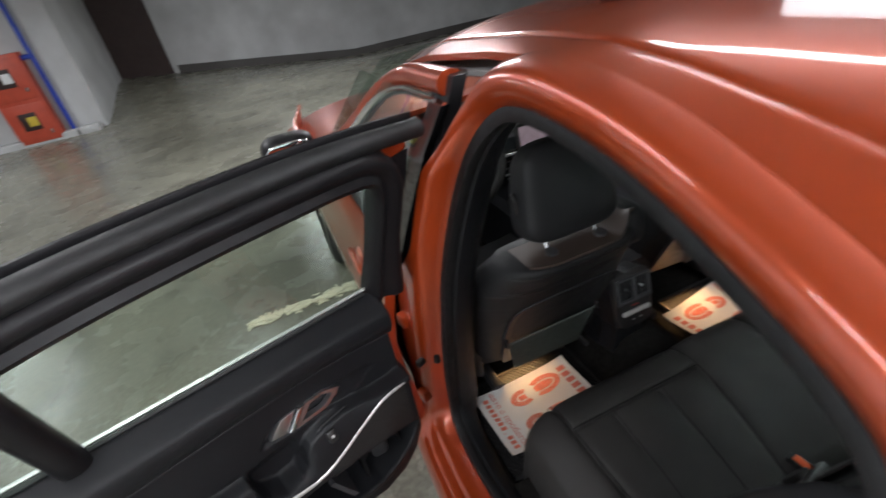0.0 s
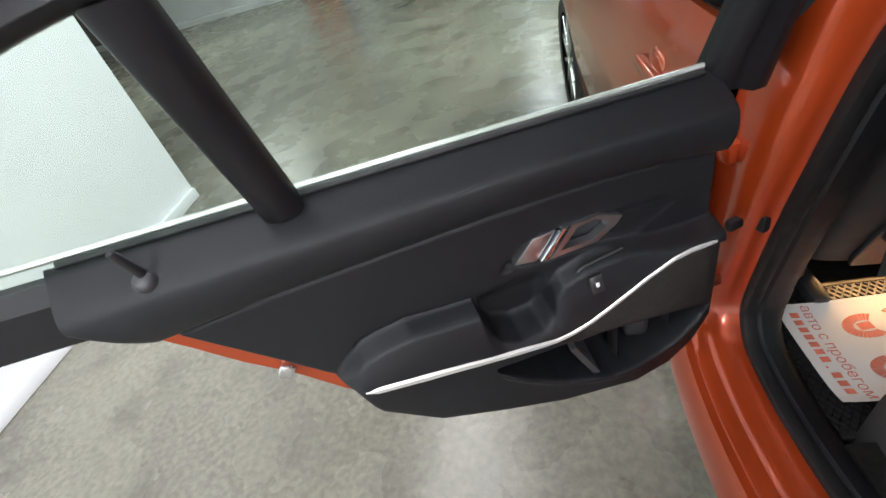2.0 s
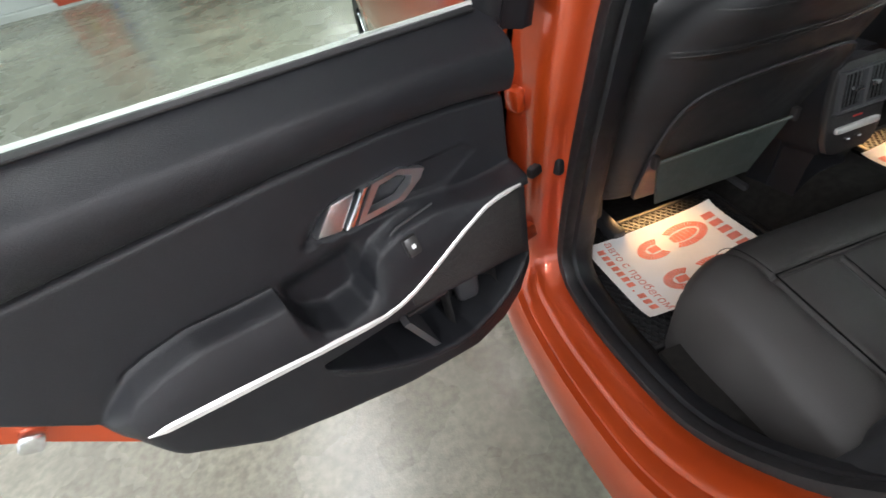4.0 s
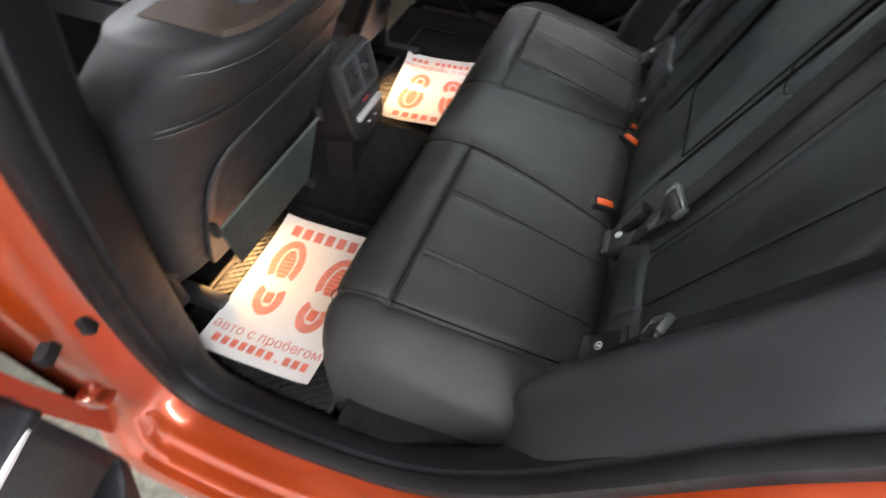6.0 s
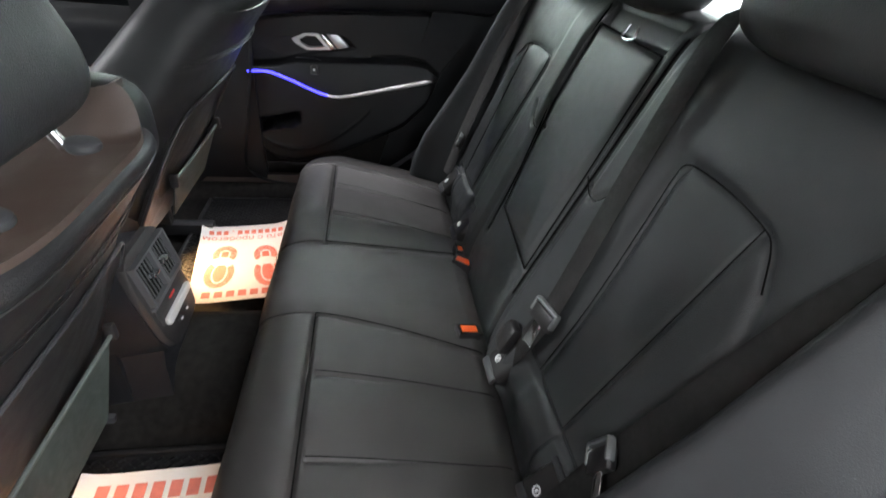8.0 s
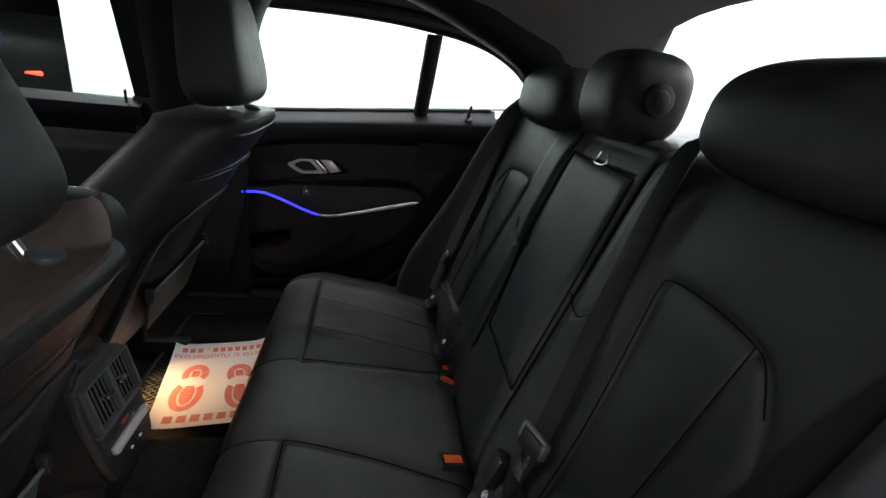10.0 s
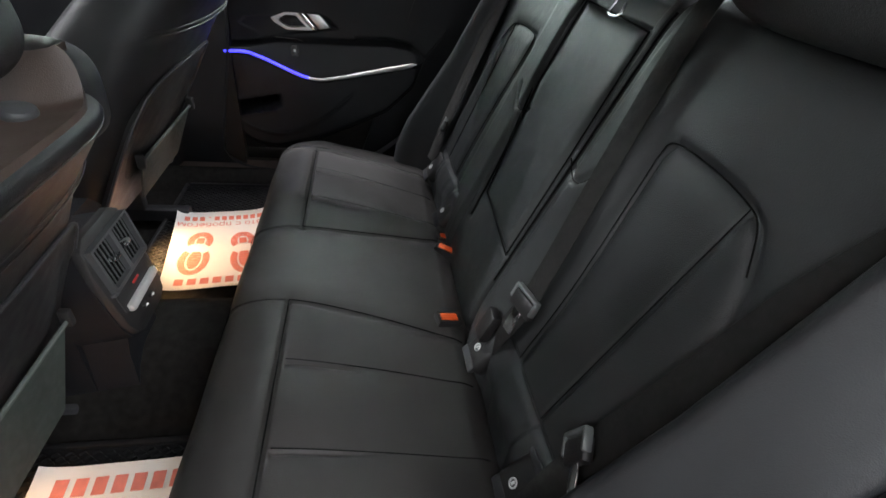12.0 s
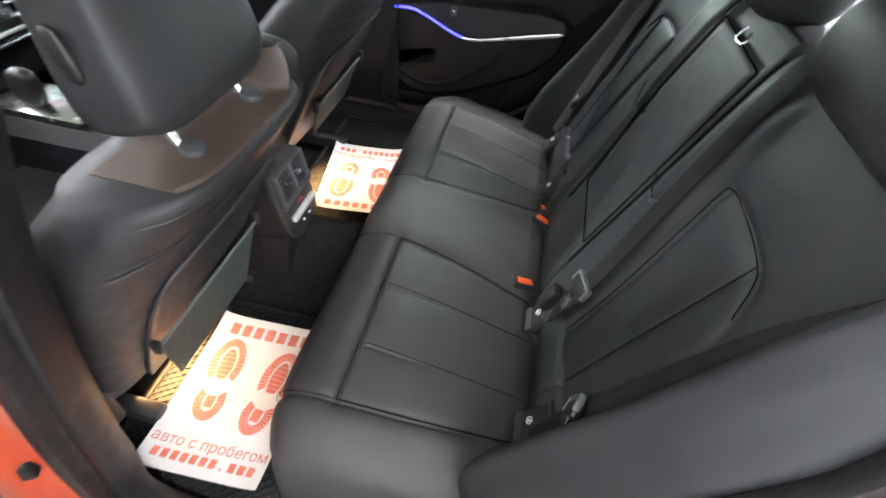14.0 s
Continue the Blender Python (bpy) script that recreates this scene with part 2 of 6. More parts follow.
def sweep(pts, profile, up=(0, 0, 1), closed=False, caps=True, scale=None):
    """A profile of (side, up) offsets drawn along pts."""
    pts = [Vector(p) for p in pts]
    n, rings = len(pts), []
    for i, p in enumerate(pts):
        a = pts[(i - 1) % n] if closed or i else p
        b = pts[(i + 1) % n] if closed or i < n - 1 else p
        t = (b - a).normalized()
        u = Vector(up(p) if callable(up) else up)
        side = t.cross(u).normalized()
        u = side.cross(t).normalized()
        k = scale(i / max(n - 1, 1)) if scale else 1
        rings.append([p + side * x * k + u * y * k for x, y in profile])
    if closed:
        rings.append(rings[0])
        bm = grid(rings, close=True)
        bmesh.ops.remove_doubles(bm, verts=bm.verts, dist=1e-6)
        return bm
    return loft(rings, caps)


def circle(r, n=10, ry=None):
    return [(r * math.cos(2 * math.pi * i / n), (ry or r) * math.sin(2 * math.pi * i / n)) for i in range(n)]


def strap(w, t):
    """The section of a flat band, its corners rounded."""
    a, b = w / 2, t / 2
    return [(-a, -b * .4), (-a + b, -b), (a - b, -b), (a, -b * .4), (a, b * .4), (a - b, b), (-a + b, b), (-a, b * .4)]


def rbox(size, m, bevel=0.004, seg=2, bm=None):
    """A box of that size with rounded edges, at the pose m."""
    out = bmesh.new()
    bmesh.ops.create_cube(out, size=1)
    for v in out.verts:
        v.co = Vector([c * s for c, s in zip(v.co, size)])
    if bevel:
        bmesh.ops.bevel(out, geom=out.edges, offset=min(bevel, min(size) * 0.45), segments=seg, affect="EDGES", profile=0.5)
    bmesh.ops.transform(out, matrix=m, verts=out.verts)
    if bm is not None:
        me = bpy.data.meshes.new("tmp")
        out.to_mesh(me)
        bm.from_mesh(me)
        bpy.data.meshes.remove(me)
        out.free()
        return bm
    return out


def cyl(r, h, m, n=20, r2=None, bevel=0.0):
    out = bmesh.new()
    bmesh.ops.create_cone(out, cap_ends=True, segments=n, radius1=r, radius2=r if r2 is None else r2, depth=h)
    if bevel:
        rim = [e for e in out.edges if len(e.link_faces) == 2 and e.calc_face_angle(0) > 1]
        bmesh.ops.bevel(out, geom=rim, offset=bevel, segments=2, affect="EDGES", profile=0.5)
    bmesh.ops.transform(out, matrix=m, verts=out.verts)
    return out


def outline(pts, place, w0, w1, bevel=0.0):
    """A flat shape of (a, b) points, given thickness from w0 to w1; place(a, w, b) gives the world point."""
    bm = bmesh.new()
    lo = [bm.verts.new(place(a, w0, b)) for a, b in pts]
    hi = [bm.verts.new(place(a, w1, b)) for a, b in pts]
    n = len(pts)
    bm.faces.new(lo)
    top = bm.faces.new(hi)
    for i in range(n):
        bm.faces.new((lo[i], lo[(i + 1) % n], hi[(i + 1) % n], hi[i]))
    bmesh.ops.recalc_face_normals(bm, faces=bm.faces)
    if bevel:
        bmesh.ops.bevel(bm, geom=list(top.edges), offset=bevel, segments=2, affect="EDGES", profile=0.5)
    return bm


def ring_plate(outer, inner, place, w0, w1, bevel=0.0):
    """A flat frame between two outlines of the same count."""
    rows = []
    for pts, w in ((outer, w0), (outer, w1), (inner, w1), (inner, w0), (outer, w0)):
        rows.append([place(a, w, b) for a, b in pts])
    bm = grid(rows, close=True)
    bmesh.ops.remove_doubles(bm, verts=bm.verts, dist=1e-6)
    return bm


def pillow(a, b, c, m, e=0.5, f=0.6, n=40, k=24, shape=None):
    """A stuffed, rounded block of half sizes a, b, c."""
    sg = lambda v, p: math.copysign(abs(v) ** p, v)
    rows = []
    for i in range(k + 1):
        la = -math.pi / 2 + math.pi * i / k
        la = max(min(la, math.pi / 2 - 0.02), -math.pi / 2 + 0.02)
        row = []
        for j in range(n):
            lo = 2 * math.pi * j / n
            q = Vector((a * sg(math.cos(la), f) * sg(math.cos(lo), e), b * sg(math.cos(la), f) * sg(math.sin(lo), e), c * sg(math.sin(la), f)))
            if shape:
                q = shape(q)
            row.append(m @ q)
        rows.append(row)
    return loft(rows)


def near_line(px, py, poly):
    """Distance of arrays of points from a polyline."""
    best = np.full(px.shape, 9.0)
    for (ax, ay), (bx, by) in zip(poly[:-1], poly[1:]):
        dx, dy = bx - ax, by - ay
        t = np.clip(((px - ax) * dx + (py - ay) * dy) / (dx * dx + dy * dy + 1e-12), 0, 1)
        best = np.minimum(best, np.hypot(px - ax - t * dx, py - ay - t * dy))
    return best


def groove(dist, depth=0.005, width=0.0045):
    return -depth * np.exp(-(dist / width) ** 2)


def step(x, a, b):
    t = np.clip((x - a) / (b - a), 0, 1)
    return t * t * (3 - 2 * t)


def dense(lo, hi, gap, marks):
    """Even positions, with closer ones round the marks."""
    v = list(np.linspace(lo, hi, int((hi - lo) / gap) + 1))
    for q in marks:
        v += [q + o for o in (-0.009, -0.006, -0.004, -0.002, 0, 0.002, 0.004, 0.006, 0.009)]
    v = sorted(x for x in v if lo <= x <= hi)
    out = [v[0]]
    for x in v[1:]:
        if x - out[-1] > 0.0012:
            out.append(x)
    return np.array(out)


# ---- the garage ----
def floor_z(x, y):
    """The slab rises a little towards the north wall; beyond the wall's end a ramp climbs to the west."""
    rise = 0.037 * max(0.0, y - 3.0)
    ramp = min(max(0.126 * (2.4 - x) - 0.1, 0.0), 1.6) * float(step(y, 8.2, 11.0))
    return rise * (1 - float(step(y, 8.2, 11.0))) + ramp


def flat(name, size, m, material, label, category="", kind="structure", bevel=0.0):
    return tagged(part(name, rbox(size, m, bevel), material, None, smooth=False), label, category or name, kind=kind)


ys = [-6 + 0.5 * i for i in range(36)]
floor = part("floor", slab([[(x, y, floor_z(x, y)) for x in np.linspace(-12, 9, 43)] for y in ys], (0, 0, -0.12)), CONCRETE)
tagged(floor, "stained polished concrete garage floor rising into a ramp", "floor", kind="structure")
tagged(part("ceiling", rbox((22, 19, 0.2), pose(-1.5, 2.7, 4.1), 0), CEILING), "grey concrete garage ceiling", "ceiling", kind="structure")
flat("wall_north", (21, 0.25, 5.0), pose(-1.5, 11.25, 2.0), WALL_PAINT, "grey painted concrete wall behind the ramp")
flat("wall_north_left", (8.0, 0.25, 4.6), pose(-7.75, 8.45, 1.9), WALL_PAINT, "grey painted concrete wall with patched paint")
flat("wall_west", (0.25, 17, 4.4), pose(-11.8, 2.5, 2.0), WALL_PAINT, "grey painted concrete side wall")
# the east wall's shade is in its dark colour
flat("wall_east", (0.25, 17, 4.4), pose(8.8, 2.5, 2.0), SHADE_WALL, "concrete side wall coloured dark to stand for shade")
flat("wall_south", (21, 0.25, 4.4), pose(-1.5, -6.0, 2.0), WALL_PAINT, "grey painted concrete rear wall")
flat("column", (0.36, 2.6, 4.6), pose(-3.58, 9.62, 1.9), WALL_PAINT, "grey painted concrete column at the ramp", "column")
flat("kerb", (7.9, 0.22, 0.14), pose(-7.75, 8.22, floor_z(-6, 8.2) + 0.03), WALL_PAINT, "chipped concrete kerb along the wall", "kerb", bevel=0.02)
flat("door_1", (1.06, 0.08, 2.1), pose(-2.95, 11.10, floor_z(-2.9, 11.1) + 1.0), BROWN_DOOR, "dark brown steel door in the garage wall", "door", bevel=0.01)
flat("door_2", (2.2, 0.08, 2.6), pose(-9.40, 8.29, 1.42), BROWN_DOOR, "dark brown steel gate in the garage wall", "door", bevel=0.01)
# a dark strip stands in for the ramp's shadow along the wall foot
strip_rows = [[(x, 11.09, floor_z(x, 11.09) + h) for x in np.linspace(-2.3, 6.0, 18)] for h in (-0.02, 0.16)]
tagged(part("baseboard", slab(strip_rows, (0, 0.05, 0)), SHADE_WALL, None, smooth=False), "dark strip drawn as the shadow along the wall foot", "baseboard", kind="structure")

# bright white sheet panels that stand round the car
for name, size, m, text in (("panel_wall_left", (0.05, 6.6, 2.7), pose(-3.44, -1.67, 1.36, 0, 0, -0.5), "white sheet panel standing on the garage floor"),
                            ("panel_wall_right", (0.05, 7.0, 2.7), pose(2.35, -2.42, 1.36), "bright white sheet panel beside the car"),
                            ("panel_wall_rear", (5.7, 0.05, 2.7), pose(-0.55, -4.6, 1.36), "bright white sheet panel behind the car")):
    flat(name, size, m, WHITE_PANEL, text, "panel")
skirt = thing("panel_skirt", "white plastic skirting strip at the panel foot", "trim", (-3.40, -1.67, 0), kind="structure")
part("strip", rbox((0.03, 6.58, 0.07), pose(-3.40, -1.67, 0.036, 0, 0, -0.5), 0.006), WHITE_PANEL, skirt)

# worn patch of pale floor paint and slab joint
patch = bmesh.new()
for i in range(420):
    u, v = random.random(), random.gauss(0, 0.42)
    c = Vector((-1.49 + 0.66 * u, 1.275 + 0.02 * u + 0.05 * v, 0.001 + 0.00002 * i))
    rbox((random.uniform(0.01, 0.045), random.uniform(0.008, 0.02), 0.003), Matrix.Translation(c) @ pose(0, 0, 0, 0, 0, random.uniform(-40, 40)), 0, bm=patch)
tagged(part("floor_paint_mark", patch, mk("worn_cream_paint", (0.78, 0.74, 0.56), 0.8, 0, 0.1, 20), None, smooth=False), "worn cream paint mark on the floor", "paint mark", kind="stuff")

# fire cabinet with its pipe
fc = pose(-4.29, 8.22, 0.86)
cab = thing("fire_cabinet", "red steel fire cabinet with two small windows", "fire cabinet", fc.translation)
part("body", rbox((0.60, 0.2, 1.3), fc, 0.008), RED_METAL, cab)
for k, dz in enumerate((0.30, -0.34)):
    door = part("door", rbox((0.54, 0.015, 0.58), fc @ pose(0, -0.106, dz), 0.006), RED_METAL, cab)
    part("window", rbox((0.24, 0.008, 0.26), fc @ pose(-0.02, -0.116, dz + 0.03), 0.004), BROWN_DOOR, door, "dark glass window in the cabinet door")
    part("sticker", rbox((0.13, 0.006, 0.14), fc @ pose(0.02, -0.121, dz + 0.03), 0.002), WHITE_PRINT if k == 0 else YELLOW, door, "faded sticker behind the cabinet window")
    part("handle", rbox((0.03, 0.02, 0.06), fc @ pose(0.19, -0.118, dz - 0.16), 0.004), CHROME, door)
pipe = thing("water_pipe", "blue painted water pipe running up the wall", "pipe", (-3.86, 8.25, 0.25))
part("riser", sweep([(-3.86, 8.25, 0.20), (-3.86, 8.25, 4.0)], circle(0.034, 12), (0, 1, 0)), BLUE_PIPE, pipe)
part("branch", sweep([(-3.86, 8.25, 1.42), (-4.02, 8.23, 1.42)], circle(0.036, 12)), BLUE_PIPE, pipe)
part("foot", rbox((0.30, 0.20, 0.14), pose(-3.62, 8.2, 0.24), 0.03), WALL_PAINT, pipe, "chipped concrete pipe foot")

# ceiling tubes hang over the lamps
for tx, ty, k, tilt in TUBES:
    lamp = thing("ceiling_light", "long white tube light hanging under the ceiling", "ceiling light", (tx, ty, 2.65), "tube lights")
    part("housing", rbox((0.16, 2.3, 0.06), pose(tx, ty, 2.56, 0, -tilt, 0) @ pose(0, 0, 0.06), 0.015), WHITE_PANEL, lamp)
    for k in (-0.9, 0.9):
        part("hanger", sweep([(tx, ty + k, 2.65), (tx, ty + k, 4.0)], circle(0.006, 6), (0, 1, 0)), CHROME, lamp)

# a dark car's tail lamp beyond the panel's edge
tail = thing("parked_car", "dark parked car with a lit red tail lamp", "car", (4.3, 3.0, 0))
DARK_CAR = mk("dark_car_paint", (0.006, 0.006, 0.007), 0.45, 0, 0.1, 3, spec=0.2)
part("body", pillow(0.9, 1.6, 0.55, pose(4.6, 3.1, 0.72), 0.35, 0.45), DARK_CAR, tail)
part("cabin", pillow(0.75, 0.9, 0.35, pose(4.6, 3.3, 1.28), 0.45, 0.6), DARK_CAR, tail)
part("tail_lamp", rbox((0.06, 0.17, 0.05), pose(3.74, 2.12, 0.80), 0.02), RED_GLOW, tail, "lit red tail lamp")
part("tail_lamp", rbox((0.05, 0.10, 0.04), pose(3.74, 2.30, 0.86), 0.015), RED_GLOW, tail, "lit red tail lamp")

# ---- the car's body ----
XC = -0.03
car = thing("car", "orange metallic sedan with its rear door open", "car", (XC, 0, 0))
SEAL = [(-0.775, -0.195, 0.42), (-0.775, -0.230, 0.60), (-0.765, -0.262, 0.78), (-0.735, -0.285, 0.98), (-0.675, -0.325, 1.20), (-0.635, -0.40, 1.313),
        (-0.62, -0.50, 1.345), (-0.62, -0.70, 1.318), (-0.625, -0.89, 1.25), (-0.640, -1.05, 1.17), (-0.670, -1.10, 1.07), (-0.702, -1.04, 0.90),
        (-0.720, -0.942, 0.752), (-0.737, -0.862, 0.615), (-0.755, -0.765, 0.470), (-0.775, -0.62, 0.36), (-0.785, -0.43, 0.33), (-0.785, -0.27, 0.335), (-0.78, -0.212, 0.365)]
loop = spline(SEAL, 150, closed=True)
SILL = ((0, 0), (-0.002, -0.03), (0.006, -0.058), (0.018, -0.074), (0.024, -0.076), (0.027, -0.090), (0.038, -0.103), (0.045, -0.104), (0.050, -0.118), (0.075, -0.130), (0.17, -0.133))
POST = ((0, 0), (0.010, -0.016), (0.015, -0.035), (0.018, -0.050), (0.023, -0.060), (0.030, -0.068), (0.042, -0.073), (0.055, -0.076), (0.070, -0.078), (0.090, -0.081), (0.13, -0.086))
RAIL = ((0, 0), (0.010, -0.010), (0.020, -0.018), (0.030, -0.025), (0.040, -0.029), (0.050, -0.030), (0.060, -0.027), (0.070, -0.022), (0.078, -0.012), (0.084, 0.004), (0.088, 0.04))
IN_SILL = ((0, 0.004), (-0.012, 0.02), (-0.008, 0.045), (0.012, 0.066), (0.05, 0.074), (0.08, 0.078), (0.09, 0.08))
IN_POST = ((0, 0.004), (-0.012, 0.02), (-0.008, 0.05), (0.005, 0.075), (0.03, 0.095), (0.06, 0.10), (0.09, 0.10))


def around(profiles, pts=loop):
    """Rings round the door opening: each profile point lies so far outward in the opening's plane, and so far across the car."""
    n, rows = len(pts), []
    for i, p in enumerate(pts):
        t = pts[(i + 1) % n] - pts[i - 1]
        out = Vector((0, t.z, -t.y)).normalized()
        if out.dot(Vector((0, p.y + 0.60, p.z - 0.82))) < 0:
            out = -out
        ws, wr = min(max((-out.z - 0.35) / 0.4, 0), 1), min(max((out.z - 0.35) / 0.4, 0), 1)
        row = []
        slim = 1 - 0.80 * float(step(p.z, 0.86, 1.05)) * (p.y > -0.6)
        for a, b, c in zip(*profiles):
            b = (b[0] if b[0] < 0.02 else 0.02 + (b[0] - 0.02) * slim, b[1])
            o = a[0] * ws + b[0] * (1 - ws - wr) + c[0] * wr
            x = a[1] * ws + b[1] * (1 - ws - wr) + c[1] * wr
            row.append(p + out * o + Vector((x, 0, 0)))
        rows.append(row)
    rows.append(rows[0])
    return rows


frame_bm = grid(around((SILL, POST, RAIL)))
bmesh.ops.remove_doubles(frame_bm, verts=frame_bm.verts, dist=1e-6)
part("door_opening_frame", frame_bm, PAINT, car, "orange painted sill, pillar and roof rail")
lin = grid(around((IN_SILL, IN_POST, IN_POST)))
bmesh.ops.remove_doubles(lin, verts=lin.verts, dist=1e-6)
part("opening_lining", lin, SOFT_PLASTIC, car, "black plastic lining inside the door opening")
SEAL_SEC = [(-0.013, -0.014), (0.0, -0.018), (0.013, -0.014), (0.016, 0.0), (0.010, 0.012), (0.003, 0.017), (-0.004, 0.013), (-0.012, 0.010), (-0.016, 0.0)]
part("door_seal", sweep(loop, SEAL_SEC, (1, 0, 0), closed=True), RUBBER, car, "thick black rubber door seal")
part("seal_lip", sweep([p + Vector((0.022, 0, 0)) for p in loop], circle(0.007, 8), (1, 0, 0), closed=True), RUBBER, car)


def rail_z(y):
    return float(np.interp(y, [-1.45, -1.25, -1.05, -0.89, -0.70, -0.55, -0.30, 0.04, 0.2, 0.5], [1.11, 1.21, 1.274, 1.341, 1.402, 1.430, 1.420, 1.385, 1.352, 1.270]))


def crown_z(y):
    return float(np.interp(y, [-1.45, -1.25, -0.9, -0.4, 0.1, 0.5], [1.345, 1.385, 1.437, 1.464, 1.440, 1.365]))


def roof_point(x, y, drop=0.0):
    s = min(abs((x - XC) / 0.555), 1)
    z = crown_z(y) - (crown_z(y) - rail_z(y)) * s ** 3.2 - drop
    ditch = abs(abs(x - XC) - 0.475)
    return (x, y, z - 0.005 * math.exp(-(ditch / 0.006) ** 2))


xs = dense(XC - 0.555, XC + 0.555, 0.02, [XC - 0.475, XC + 0.475])
part("roof", slab([[roof_point(x, y) for x in xs] for y in np.linspace(0.5, -1.3, 37)], (0, 0, -0.014)), PAINT, car, "glossy orange metallic roof")
part("headliner", slab([[roof_point(x, y, 0.045) for x in np.linspace(XC - 0.54, XC + 0.54, 15)] for y in np.linspace(0.45, -1.31, 15)], (0, 0, -0.01)), mk("grey_headliner", (0.35, 0.34, 0.33), 0.9, 0, 0.05, 8, 0.3, 600), car, "pale grey fabric headliner")

# right side: rail, pillars and the front door, seen from inside
mir = lambda p: Vector((2 * XC - p[0], p[1], p[2]))
rf = grid([[mir(p) for p in row] for row in around((SILL, POST, RAIL))])
part("door_opening_frame", rf, FRAME_BLACK, car, "black painted jamb behind the closed door")
rl = grid([[mir(p) for p in row] for row in around((IN_SILL, IN_POST, IN_POST)) if row[0].z > 1.12])
part("opening_lining", rl, SOFT_PLASTIC, car)
for s in (-1, 1):
    bx = lambda z: XC + s * float(np.interp(z, [0.3, 0.9, 1.38], [0.80, 0.775, 0.60]))
    rows = [[(bx(z) + s * dx, y0 - (z - 0.35) * 0.10 - (0.085 if s < 0 else 0), z) for y0, dx in ((-0.06, 0.01), (-0.065, -0.02), (-0.03, -0.035), (0.02, -0.035), (0.055, -0.02), (0.05, 0.01))] for z in np.linspace(0.28, 1.38, 24)]
    part("pillar_trim", loft(rows), SOFT_PLASTIC, car, "black plastic pillar cover")
    # rear pillar cover and quarter panel
    rows = [[(XC + s * (0.70 - 0.55 * (z - 1.0)), -1.10 - 0.12 * (z - 1.0), z), (XC + s * (0.66 - 0.55 * (z - 1.0)), -1.14 - 0.2 * (z - 1.0), z), (XC + s * (0.56 - 0.25 * (z - 1.0)), -1.42 + 0.2 * (z - 1.0), z), (XC + s * (0.66 - 0.45 * (z - 1.0)), -1.44, z)] for z in np.linspace(0.7, 1.33, 12)]
    part("rear_pillar_trim", loft(rows), FRAME_BLACK, car, "black rear pillar trim")

def skin_x(z):
    return float(np.interp(z, [0.16, 0.25, 0.40, 0.58, 0.68, 0.80, 0.90, 0.96], [0.830, 0.840, 0.860, 0.880, 0.885, 0.862, 0.838, 0.800]))


